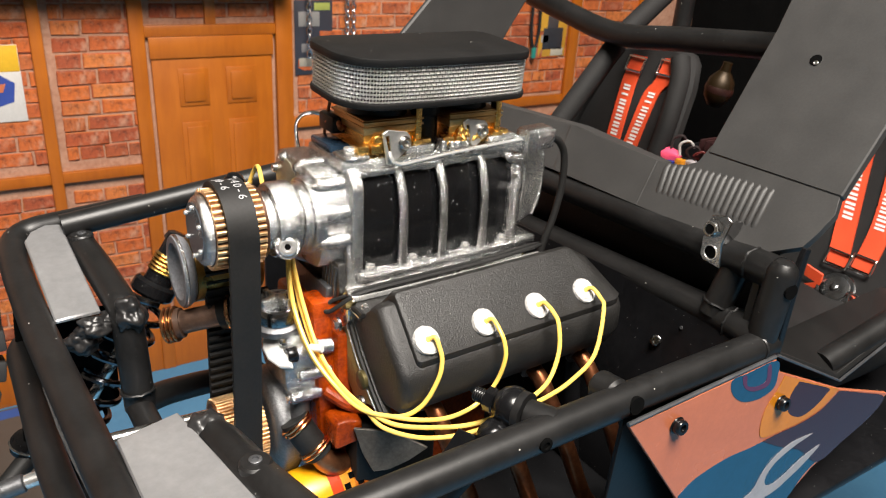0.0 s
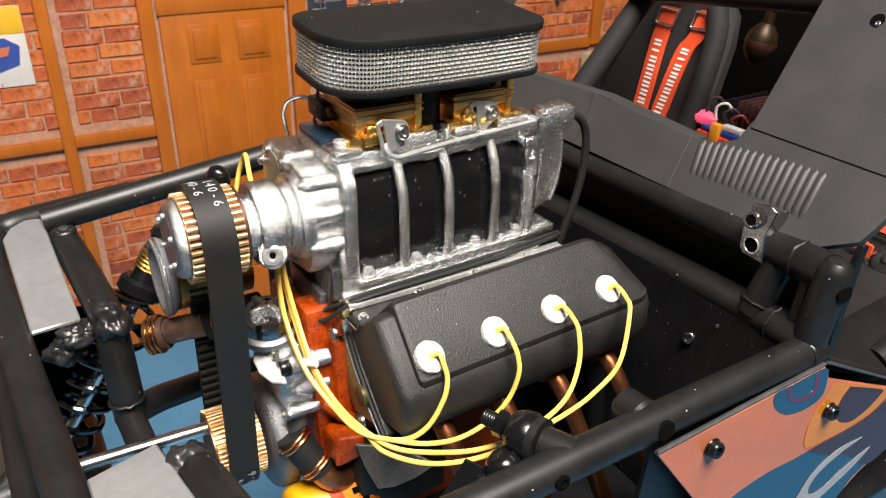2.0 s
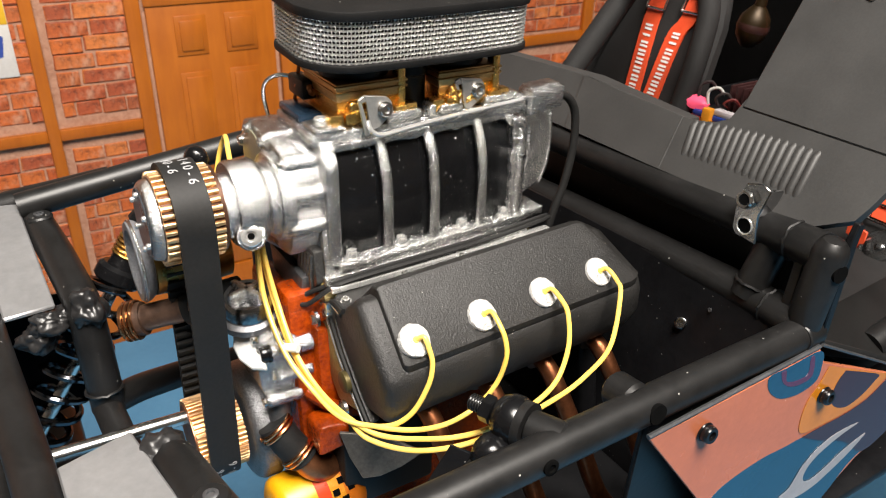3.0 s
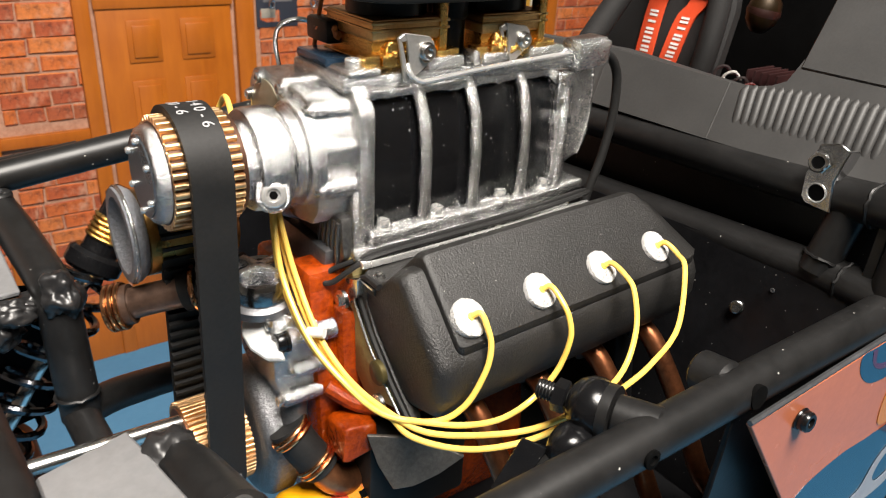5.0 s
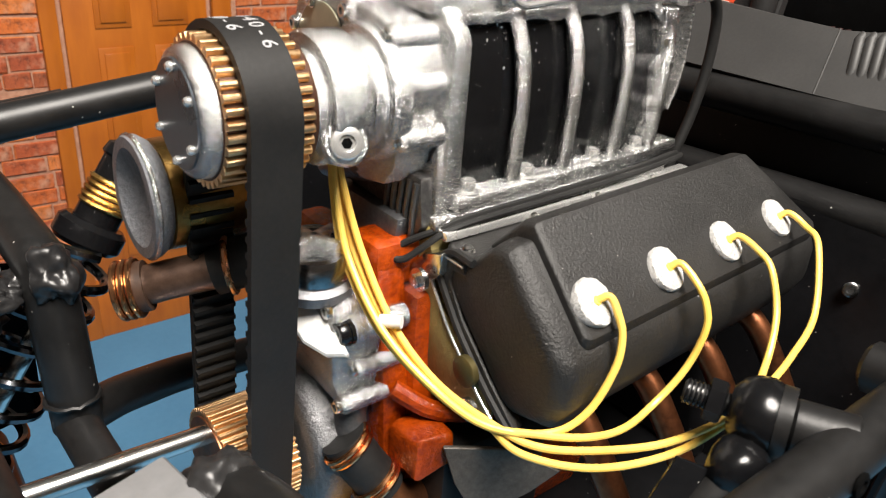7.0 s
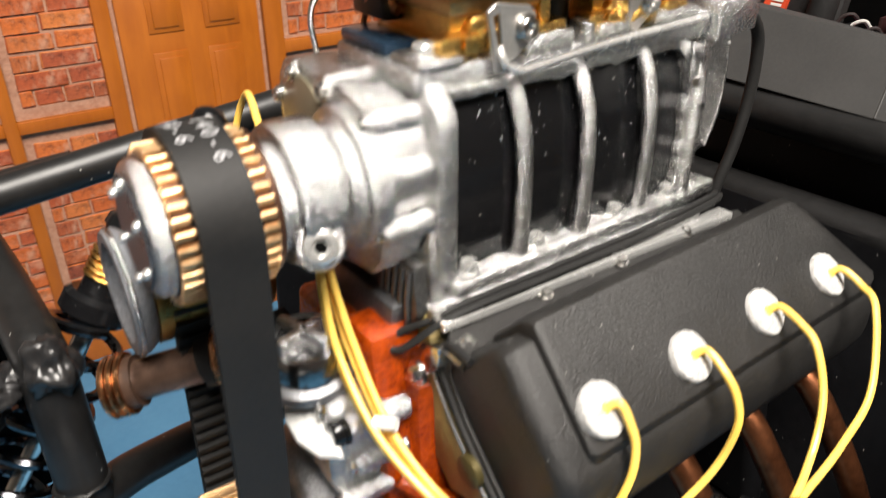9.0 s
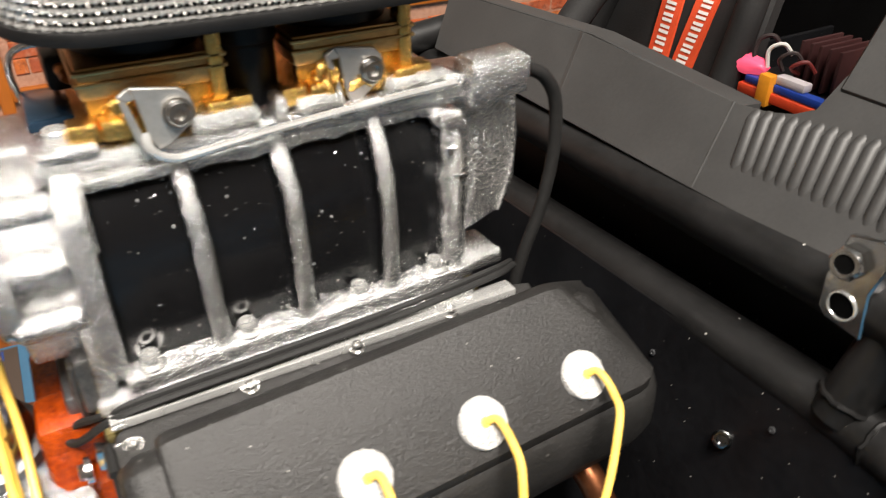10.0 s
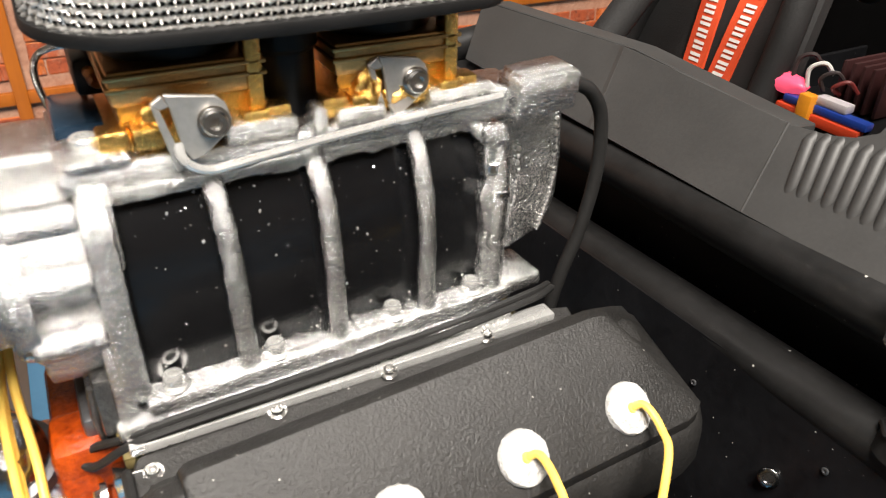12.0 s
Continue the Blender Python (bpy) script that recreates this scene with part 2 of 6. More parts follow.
def lathe(profile, at, way, n=32):
    """Turn (distance along the axis, radius) round an axis that starts at a point."""
    bm = bmesh.new()
    q = Vector(way).to_track_quat("Z", "Y")
    rings = []
    for d, r in profile:
        if r < 1e-4:
            rings.append([bm.verts.new(Vector(at) + q @ Vector((0, 0, d)))])
        else:
            rings.append([bm.verts.new(Vector(at) + q @ Vector((r * math.cos(2 * math.pi * k / n), r * math.sin(2 * math.pi * k / n), d)))
                          for k in range(n)])
    for a, b in zip(rings, rings[1:]):
        for k in range(n):
            f = [a[k % len(a)], a[(k + 1) % len(a)], b[(k + 1) % len(b)], b[k % len(b)]]
            f = list(dict.fromkeys(f))
            if len(f) > 2:
                bm.faces.new(f)
    if len(rings[0]) > 1 and rings[0] and profile[0][0] != profile[-1][0]:
        bm.faces.new(rings[0][::-1])
    if len(rings[-1]) > 1 and profile[0][0] != profile[-1][0]:
        bm.faces.new(rings[-1])
    return bm


def rod(a, b, r, n=20, chamfer=0.0):
    d = (Vector(b) - Vector(a)).length
    c = min(chamfer, d / 3)
    prof = [(0, r - c), (c, r), (d - c, r), (d, r - c)] if c else [(0, r), (d, r)]
    return lathe(prof, a, Vector(b) - Vector(a), n)


def smooth_path(points, steps=8):
    """A Catmull-Rom curve through the points."""
    p = [Vector(v) for v in points]
    p = [2 * p[0] - p[1], *p, 2 * p[-1] - p[-2]]
    out = []
    for i in range(1, len(p) - 2):
        for k in range(steps):
            t = k / steps
            out.append(0.5 * (2 * p[i] + (p[i + 1] - p[i - 1]) * t + (2 * p[i - 1] - 5 * p[i] + 4 * p[i + 1] - p[i + 2]) * t * t
                              + (3 * p[i] - p[i - 1] - 3 * p[i + 1] + p[i + 2]) * t ** 3))
    return out + [p[-2]]


def rounded_path(points, r, n=6):
    """A polyline whose corners are rounded off."""
    p = [Vector(v) for v in points]
    out = [p[0]]
    for a, b, c in zip(p, p[1:], p[2:]):
        ra = min(r, (a - b).length * 0.49, (c - b).length * 0.49)
        s, e = b + (a - b).normalized() * ra, b + (c - b).normalized() * ra
        for k in range(n + 1):
            t = k / n
            out.append(s * (1 - t) ** 2 + b * 2 * t * (1 - t) + e * t * t)
    return out + [p[-1]]


def sweep(path, r, n=12, closed=False):
    """A round tube along a path; r is a number or one for each point."""
    bm = bmesh.new()
    path = [Vector(v) for v in path]
    m = len(path)
    tang = [(path[(i + 1) % m if closed else min(i + 1, m - 1)] - path[(i - 1) % m if closed else max(i - 1, 0)]).normalized() for i in range(m)]
    up = tang[0].orthogonal().normalized()
    rings = []
    for i in range(m):
        up = (up - tang[i] * up.dot(tang[i])).normalized()
        side = tang[i].cross(up)
        rr = r[i] if isinstance(r, (list, tuple)) else r
        rings.append([bm.verts.new(path[i] + rr * (math.cos(2 * math.pi * k / n) * up + math.sin(2 * math.pi * k / n) * side)) for k in range(n)])
    for a, b in zip(rings, rings[1:] + ([rings[0]] if closed else [])):
        for k in range(n):
            bm.faces.new((a[k], a[(k + 1) % n], b[(k + 1) % n], b[k]))
    if not closed:
        bm.faces.new(rings[0][::-1]), bm.faces.new(rings[-1])
    return bm


def ring(at, way, big, small, n=32, k=10):
    q = Vector(way).to_track_quat("Z", "Y")
    return sweep([Vector(at) + q @ Vector((big * math.cos(2 * math.pi * i / n), big * math.sin(2 * math.pi * i / n), 0)) for i in range(n)], small, k, True)


def socket_screw(at, way, r, h, depth=0.6):
    """A cap screw with a hexagon socket; at: under the head, way: out of the surface."""
    w = Vector(way).normalized()
    bm = lathe([(0, r * 0.96), (h * 0.08, r), (h * 0.8, r), (h, r * 0.86), (h, r * 0.52), (h * (1 - depth), r * 0.48), (h * (1 - depth), 0.0)], at, w, 18)
    return bm


def hex_nut(at, way, r, h):
    bm = lathe([(0, r), (h * 0.85, r), (h, r * 0.88), (h, 0.0)], at, way, 6)
    return bm


def slab(points, thick, r=0.15, grow=None):
    """A flat plate: a planar outline in space, thickened along its normal, or along the way that grow points."""
    pts = [Vector(p) for p in points]
    n = sum(((b - pts[0]).cross(c - pts[0]) for b, c in zip(pts[1:], pts[2:])), Vector()).normalized()
    if grow and n.dot(Vector(grow)) < 0:
        n = -n
    bm = bmesh.new()
    a, b = [bm.verts.new(p) for p in pts], [bm.verts.new(p + n * thick) for p in pts]
    bm.faces.new(a[::-1]), bm.faces.new(b)
    for i in range(len(pts)):
        j = (i + 1) % len(pts)
        bm.faces.new((a[i], a[j], b[j], b[i]))
    bmesh.ops.recalc_face_normals(bm, faces=bm.faces)
    return bevelled(bm, r, 1) if r else bm


def words(text, size, m, material, name, parent=None, depth=0.04, squeeze=1.0):
    """Raised lettering as a mesh; m places it in millimetres: x along the line, y up the letters, z out."""
    cu = bpy.data.curves.new("lettering", "FONT")
    cu.body, cu.size, cu.extrude, cu.align_x, cu.align_y = text, size, depth, "CENTER", "CENTER"
    cu.resolution_u = 2
    tmp = bpy.data.objects.new("lettering", cu)
    scene.collection.objects.link(tmp)
    bpy.context.view_layer.update()
    me = bpy.data.meshes.new_from_object(tmp.evaluated_get(bpy.context.evaluated_depsgraph_get()))
    bpy.data.objects.remove(tmp)
    bm = bmesh.new()
    bm.from_mesh(me)
    bpy.data.meshes.remove(me)
    moved(bm, m @ Matrix.Diagonal((squeeze, 1, 1, 1)))
    return part(name, bm, material, parent) if parent else bm


def axes_at(at, along, up):
    """The frame at a point: x along, y near up, z out of both."""
    x = Vector(along).normalized()
    z = x.cross(Vector(up)).normalized()
    y = z.cross(x)
    m = Matrix((x, y, z)).transposed().to_4x4()
    m.translation = Vector(at)
    return m


def skin(sections, r=0.0):
    """A closed body through a row of outlines with equal numbers of points."""
    bm = bmesh.new()
    rows = [[bm.verts.new(p) for p in sec] for sec in sections]
    n = len(rows[0])
    for a, b in zip(rows, rows[1:]):
        for k in range(n):
            bm.faces.new((a[k], a[(k + 1) % n], b[(k + 1) % n], b[k]))
    bm.faces.new(rows[0][::-1]), bm.faces.new(rows[-1])
    bmesh.ops.recalc_face_normals(bm, faces=bm.faces)
    return bevelled(bm, r, 2, 40)


def lump(at, size, seed=1.0, rough=0.3, detail=3):
    bm = bmesh.new()
    bmesh.ops.create_icosphere(bm, subdivisions=detail, radius=1)
    for v in bm.verts:
        n = noise.noise(v.co * 1.8 + Vector((seed, seed * 2, 0))) * rough
        v.co = Vector(at) + Vector((v.co.x * size[0], v.co.y * size[1], v.co.z * size[2])) * (1 + n)
    return bm

# ---- the setting: table, diorama wall, room ----
FLOOR_Z, WALL_Y = -108.0, 547.0
single("ground", box(-700, 1100, -600, 640, FLOOR_Z - 14, FLOOR_Z, 1), BLUE_BASE, "blue painted display base board", "base board", "structure")
wall = thing("wall_north", (0, WALL_Y, FLOOR_Z), "miniature red brick workshop wall with pine framing", "wall", kind="structure")
part("mortar_bed", box(-500, 900, WALL_Y, WALL_Y + 10, FLOOR_Z - 2, 245, 0), MORTAR, wall)
trim = thing("trim", (0, WALL_Y, FLOOR_Z), "orange varnished pine posts and rails", "trim", kind="structure")
for x0, x1, z0, z1 in ((76, 83, FLOOR_Z - 2, 245), (132, 141, FLOOR_Z - 2, 245), (228, 240, FLOOR_Z - 2, 245), (-40, -30, FLOOR_Z - 2, 245), (498, 508, 68, 245), (580, 590, FLOOR_Z - 2, 245)):
    part("post", box(x0, x1, WALL_Y - 5, WALL_Y - 0.2, z0, z1, 0.6), WOOD, trim)
for x0, x1, z0, z1 in ((-30, 76, 44, 51), (83, 132, 44, 51), (240, 498, 66, 74), (508, 580, 66, 74), (141, 228, 134, 141), (-30, 76, FLOOR_Z - 2, -70), (83, 132, FLOOR_Z - 2, -70), (240, 580, FLOOR_Z - 2, -70), (141, 228, FLOOR_Z - 2, -69)):
    part("rail", box(x0 - 0.1, x1 + 0.1, WALL_Y - 4, WALL_Y - 0.2, z0, z1, 0.5), WOOD, trim)
part("short_post", box(180, 187, WALL_Y - 4, WALL_Y - 0.2, 141, 245, 0.5), WOOD, trim)

door = thing("door_1", (183, WALL_Y, -69), "closed orange pine door with six raised panels", "door", kind="structure")
part("leaf", box(144, 225, WALL_Y - 3, WALL_Y - 0.3, -68, 133.5, 0.4), WOOD, door)
part("head_board", box(143, 226, WALL_Y - 4.2, WALL_Y - 3.05, 120, 133.8, 0.4), WOOD, door)
for x0, x1 in ((160, 180), (192, 213)):
    for z0, z1 in ((88, 113), (6, 77), (-58, -6)):
        pane = join(box(x0, x1, WALL_Y - 3.8, WALL_Y - 3.02, z0, z1, 0.35), box(x0 + 3, x1 - 3, WALL_Y - 4.8, WALL_Y - 3.7, z0 + 3, z1 - 3, 0.5))
        part("panel", pane, WOOD, door)

# added out of view, only to cast the soft dim band below it
single("shading_board", box(-45, 232, WALL_Y - 36, WALL_Y - 0.2, 174, 179, 0.6), WOOD, "unseen pine board added to shade the top of the wall", "board", "structure")

single("red_tape_strip", box(470, 780, 226, 262, FLOOR_Z + 0.1, FLOOR_Z + 0.8, 0.1), plain("tape_red", (0.42, 0.02, 0.012), 0.5), "bright red tape strip stuck on the blue base", "tape")
# things on the wall
leaflet = thing("leaflet", (0, 490, FLOOR_Z), "beige printed leaflet lying on the blue base", "leaflet")
part("sheet", box(-60, 38, 430, 540, FLOOR_Z + 0.1, FLOOR_Z + 0.9, 0.1), plain("leaflet_beige", (0.09, 0.078, 0.066), 0.6), leaflet)
part("printed_shape", box(-10, 30, 528, 538, FLOOR_Z + 0.95, FLOOR_Z + 1.0, 0), plain("leaflet_blue", (0.03, 0.08, 0.28), 0.6), leaflet, "blue printed stripe")
sign = thing("garage_sign", (54, WALL_Y, 86), "white garage sign with yellow head and blue shape", "sign")
part("board", box(36, 69, WALL_Y - 1.6, WALL_Y - 0.7, 86, 131.5, 0.1), plain("sign_white", (0.62, 0.58, 0.54), 0.5), sign)
part("yellow_head", box(36.2, 68.8, WALL_Y - 1.8, WALL_Y - 1.61, 116, 131.3, 0.02), plain("sign_yellow", (0.70, 0.40, 0.02), 0.5), sign)
part("blue_shape", slab([(38, WALL_Y - 1.62, 100), (40, WALL_Y - 1.62, 112), (58, WALL_Y - 1.62, 114), (65, WALL_Y - 1.62, 109), (63, WALL_Y - 1.62, 98), (50, WALL_Y - 1.62, 94)], 0.15, 0, (0, -1, 0)), plain("sign_blue", (0.03, 0.06, 0.28), 0.5), sign)
part("red_shape", slab([(42, WALL_Y - 1.8, 102), (58, WALL_Y - 1.8, 104), (60, WALL_Y - 1.8, 109), (44, WALL_Y - 1.8, 108)], 0.15, 0, (0, -1, 0)), plain("sign_red", (0.5, 0.14, 0.06), 0.5), sign)
poster = thing("machine_poster", (255, WALL_Y, 104), "dark glossy poster of a machine", "poster")
part("sheet", box(243, 272, WALL_Y - 1.4, WALL_Y - 0.8, 104, 156, 0.05), plain("poster_dark", (0.035, 0.035, 0.045), 0.35), poster)
for x0, x1, z0, z1, c in ((246, 262, 138, 148, (0.22, 0.21, 0.20)), (248, 268, 120, 126, (0.16, 0.15, 0.15)), (246, 256, 110, 116, (0.30, 0.27, 0.22)), (258, 270, 149, 154, (0.30, 0.33, 0.08))):
    part("picture_shape", box(x0, x1, WALL_Y - 1.6, WALL_Y - 1.41, z0, z1, 0.02), plain("poster_patch", c, 0.4), poster)
poster2 = thing("engine_poster", (480, WALL_Y, 108), "yellow and black poster beside the post", "poster")
part("sheet", box(466, 496, WALL_Y - 1.4, WALL_Y - 0.8, 108, 150, 0.05), plain("poster_yellow", (0.50, 0.26, 0.03), 0.4), poster2)
for x0, x1, z0, z1, c in ((470, 492, 114, 132, (0.03, 0.03, 0.035)), (474, 486, 132, 142, (0.06, 0.05, 0.05)), (480, 494, 108.5, 115, (0.42, 0.38, 0.30)), (468, 476, 120, 126, (0.30, 0.28, 0.26))):
    part("picture_shape", box(x0, x1, WALL_Y - 1.6, WALL_Y - 1.41, z0, z1, 0.02), plain("poster_patch", c, 0.4), poster2)
hook = thing("hanging_tool", (457, WALL_Y - 8, 112), "dark cable loop hanging on the wall", "cable")
part("loop", sweep(smooth_path([(452, WALL_Y - 6, 160), (453, WALL_Y - 6, 130), (457, WALL_Y - 6, 116), (461, WALL_Y - 6, 130), (460, WALL_Y - 6, 160)]), 1.3, 10), RUBBER, hook)
part("clip", box(455, 459, WALL_Y - 8, WALL_Y - 5, 108, 117, 0.8), plain("clip_green", (0.02, 0.20, 0.16), 0.4), hook)
crate = thing("cardboard_box", (512, WALL_Y - 30, 40), "small beige cardboard box on a ledge", "box")
part("carton", box(488, 540, WALL_Y - 40, WALL_Y - 6, 38, 63, 1), plain("card_beige", (0.46, 0.36, 0.25), 0.8), crate)
part("ledge", box(470, 580, WALL_Y - 45, WALL_Y - 0.3, 33, 37.8, 0.6), WOOD, crate)
chains = []
for cx in (250.5, 279.5, 284.5):
    chain = thing("hanging_chain", (cx, WALL_Y - 10, 118), "bright steel chain hanging from the beam", "chain", "chains")
    chains.append(chain)
    for k in range(16):
        path = [Vector((cx, WALL_Y - 10, 120 + 4.0 * k)) + (Vector((0, 1, 0)) if k % 2 else Vector((1, 0, 0))) * 1.7 * math.cos(a) + Vector((0, 0, 1)) * 2.7 * math.sin(a) for a in [2 * math.pi * i / 14 for i in range(14)]]
        part("link", sweep(path, 0.55, 6, True), STEEL, chain)

for ob in (wall, trim, door, sign, poster, poster2, hook, crate, *chains, bpy.data.objects["shading_board"]):
    nudge(ob, -5, 0, 2)

# the room round the table
room = thing("room_shell", (0, 0, -850), "plain warm painted room round the display table", "room", kind="structure")
part("floor", box(-1700, 1900, -1900, 1700, -860, -850, 0), WALL_PLASTER, room)
part("ceiling", box(-1700, 1900, -1900, 1700, 1400, 1410, 0), CEILING_WHITE, room)
for n, b in (("wall_east", (1900, 1910, -1900, 1700)), ("wall_west", (-1710, -1700, -1900, 1700)),
             ("wall_south", (-1700, 1900, -1910, -1900)), ("wall_far", (-1700, 1900, 1700, 1710))):
    part(n, box(b[0], b[1], b[2], b[3], -850, 1400, 0), WALL_PLASTER, room)

# ---- the buggy's tube frame ----
NEAR_Y, FAR_Y, RAIL_Z, R = 104.2, 221.0, 140.5, 3.1
frame_thing = thing("tube_frame", (100, CENTRE, FLOOR_Z), "satin black welded tube frame of a model buggy", "frame")


def tube(name, points, r=R, round_off=0.0, label="", material=None):
    pts = rounded_path(points, round_off) if round_off else points
    return part(name, sweep(pts, r, 20), material or TUBE_BLACK, frame_thing, label)


def weld(at, way, r, parent=None):
    """A bead of weld round a tube's end."""
    w = Vector(way).normalized()
    q = w.to_track_quat("Z", "Y")
    pts = []
    for k in range(28):
        a = 2 * math.pi * k / 28
        rr = r + 0.12 * math.sin(a * 9) + random.uniform(-0.08, 0.08)
        pts.append(Vector(at) + q @ Vector((rr * math.cos(a), rr * math.sin(a), random.uniform(-0.15, 0.15))))
    part("weld_bead", sweep(pts, 0.34, 6, True), TUBE_BLACK, frame_thing)


NEAR_Z = RAIL_Z - 1.9
near_rail = tube("side_rail", [(58, NEAR_Y + 2.4, 133.7), (100, NEAR_Y + 1.3, 136.0), (150, NEAR_Y, NEAR_Z), (162, NEAR_Y, NEAR_Z + 0.2)], R, 8)
tube("side_rail", [(44, FAR_Y, 141.4), (100, FAR_Y, 148.2), (172, FAR_Y, 156.5)])
tube("front_hoop", [(62, NEAR_Y + 2.3, 133.9), (38.5, NEAR_Y + 3.6, 132.8), (36.6, 142, 131.2), (33.4, 185, 133.4), (32.2, 213, 136.4), (33.4, 229, 138.2), (64, FAR_Y + 1, 143.6)], 3.3, 11)
tube("front_hoop", [(56, NEAR_Y + 8, 116), (34.5, NEAR_Y + 10, 117), (30.4, CENTRE, 117), (29.6, FAR_Y - 8, 117), (48, FAR_Y - 8, 118)], 3.0, 12)
tube("cross_tube", [(46.0, 228, 138.2), (48.6, 205, 136.6), (50.4, 184, 134.4), (50.6, 180.8, 111.2)], 3.4, 4)
tube("cross_tube", [(60.5, 106.5, 133.6), (57.2, 121, 132.9), (55.0, 136, 131.6), (53.2, 143, 127.5), (53, 146, 107)], 3.6, 4)
tube("lower_cross_tube", [(50.2, 180.5, 112.4), (57, 185.4, 110.4), (67.5, 192, 106), (84, 198, 101)], 3.0, 3)
tube("lower_cross_tube", [(52.5, 146, 108), (50.2, 180.5, 112)], 2.9)
weld((50.4, 180.9, 116), (0, 0.1, 1), 3.45)
tube("firewall_tube", [(160.6, NEAR_Y + 1, 154.4), (162.4, 117, 153.3), (162.6, 150, 152.1), (162.6, FAR_Y, 149.6)], 3.6, 6)
tube("firewall_tube", [(159.6, NEAR_Y, 139.8), (160.6, 116, 139.6), (161, 145, 137.8), (161, FAR_Y, 133.4)], 3.5, 6)
tube("brace", [(159.4, 116.9, 140.0), (162.6, 115.2, 153.4)], 3.1)
part("brace", lathe([(0, 0), (0, 3.1), (16.6, 3.1), (17.9, 2.7), (18.9, 1.8), (19.3, 0)], (159.6, 104.8, 139.0), (0, -0.07, 1), 24), TUBE_BLACK, frame_thing)
# the hole is not cut: a black disc paints its dark inside
part("brace_hole", lathe([(-0.5, 1.6), (0.1, 1.6), (0.1, 0)], (159.3, 100.7, 152.6), (-0.15, -1, 0.05), 20), DULL_SHADE_BLACK, frame_thing)
weld((160.0, 116.6, 142.6), (3.2, -1.7, 13.4), 3.1)
weld((160.3, 112, 139.7), (0.08, 1, 0), 3.45)
weld((157.4, NEAR_Y, NEAR_Z), (1, 0, 0), 3.15)
weld((161.5, 111, 153.85), (0.15, 1, -0.09), 3.6)
part("gusset", slab([(159.2, 107.4, 141.5), (159.6, 107.2, 153), (159.6, 109.0, 153), (159.2, 109.2, 141.5)], 0.8), TUBE_BLACK, frame_thing)
# screws in the near rail, and a hole whose shade is a flat black disc
part("screw_hole", lathe([(-1.0, 1.75), (0.12, 1.75), (0.12, 0)], (121.2, NEAR_Y - 2.3, NEAR_Z - 1.0), (0, -1, 0.1), 20), DULL_SHADE_BLACK, near_rail)
part("screw_head", socket_screw((100.4, NEAR_Y - 1.75, NEAR_Z - 2.2), (0, -1, 0.1), 1.3, 0.5), DULL_SHADE_BLACK, near_rail)
part("stub", rod((120.4, NEAR_Y + 1.5, NEAR_Z - 0.9), (120.4, NEAR_Y + 7.0, NEAR_Z - 1.6), 3.1, 20, 0.6), TUBE_BLACK, near_rail)
# lumps of black epoxy where the cross tubes meet the posts
for at, size in (((50.8, 182.8, 134.0), (3.4, 3.8, 4.4)), ((54.2, 138.0, 131.0), (3.9, 3.8, 4.2)), ((43.5, 184, 132.0), (3.4, 2.4, 2.4)), ((41.5, 186, 128.5), (3.6, 3.2, 2.8)),
                 ((47.5, 186, 132.4), (2.4, 2.6, 1.8)), ((44, 141, 130.5), (3.0, 2.4, 2.2))):
    bm = bmesh.new()
    bmesh.ops.create_icosphere(bm, subdivisions=4, radius=1)
    for v in bm.verts:
        n = noise.noise(v.co * 1.3 + Vector(at)) * 0.42 + noise.noise(v.co * 3.6 + Vector(at)) * 0.20
        v.co = Vector(at) + Vector((v.co.x * size[0], v.co.y * size[1], v.co.z * size[2])) * (1 + n)
    part("epoxy_lump", bm, EPOXY, frame_thing, "lump of glossy black epoxy", 180)
# black filler sheet: hides the blue base where the gap lies in shade
part("gap_dark_backing", slab([(30, 207, 128), (51, 207, 124), (50, 207, 96), (27, 207, 92)], 1.6, 0.3), DULL_SHADE_BLACK, frame_thing, "added black sheet that darkens the gap behind the front hoop")
part("torn_tape", slab([(32.0, 178, 124), (32.6, 163, 124), (33.5, 151, 124), (34.6, 140, 124), (37.8, 138, 124), (36.2, 151, 124), (34.5, 164, 124), (32.6, 178, 124)], 0.25, 0, (0, 0, -1)), plain("grey_tape", (0.12, 0.12, 0.12), 0.5), frame_thing, "torn strip of grey tape")

# plates on the front of the frame
PLATES = (([(36.6, 184.4, 135.1), (45.6, 185.1, 135.2), (44.0, 223.9, 141.2), (40.4, 224.3, 141.3), (37.0, 222.0, 140.9), (35.2, 218.0, 140.3)], (47.5, 216.0, 136.6)),
          ([(39.7, 140.2, 134.0), (50.6, 143.2, 134.0), (55.0, 115.5, 134.6), (46.5, 111.0, 134.6), (41.5, 113.5, 134.5), (40.4, 118, 134.4)], (57.0, 121.3, 132.2)))
for outline, (sx, sy, sz) in PLATES:
    p = thing("front_plate", (43, outline[0][1], outline[0][2]), "bare grey aluminium plate fixed to the front hoop", "plate", "front plates")
    part("sheet", slab(outline, 1.1, 0.3, (0, 0, -1)), PLATE_GREY, p, "bare grey aluminium sheet")
    part("screw", socket_screw((sx, sy, sz + 4.2), (0, 0, 1), 1.1, 0.5), DARK_STEEL, p)
    part("screw_boss", rod((sx, sy, sz), (sx, sy, sz + 4.3), 2.7, 20, 0.4), TUBE_BLACK, p)

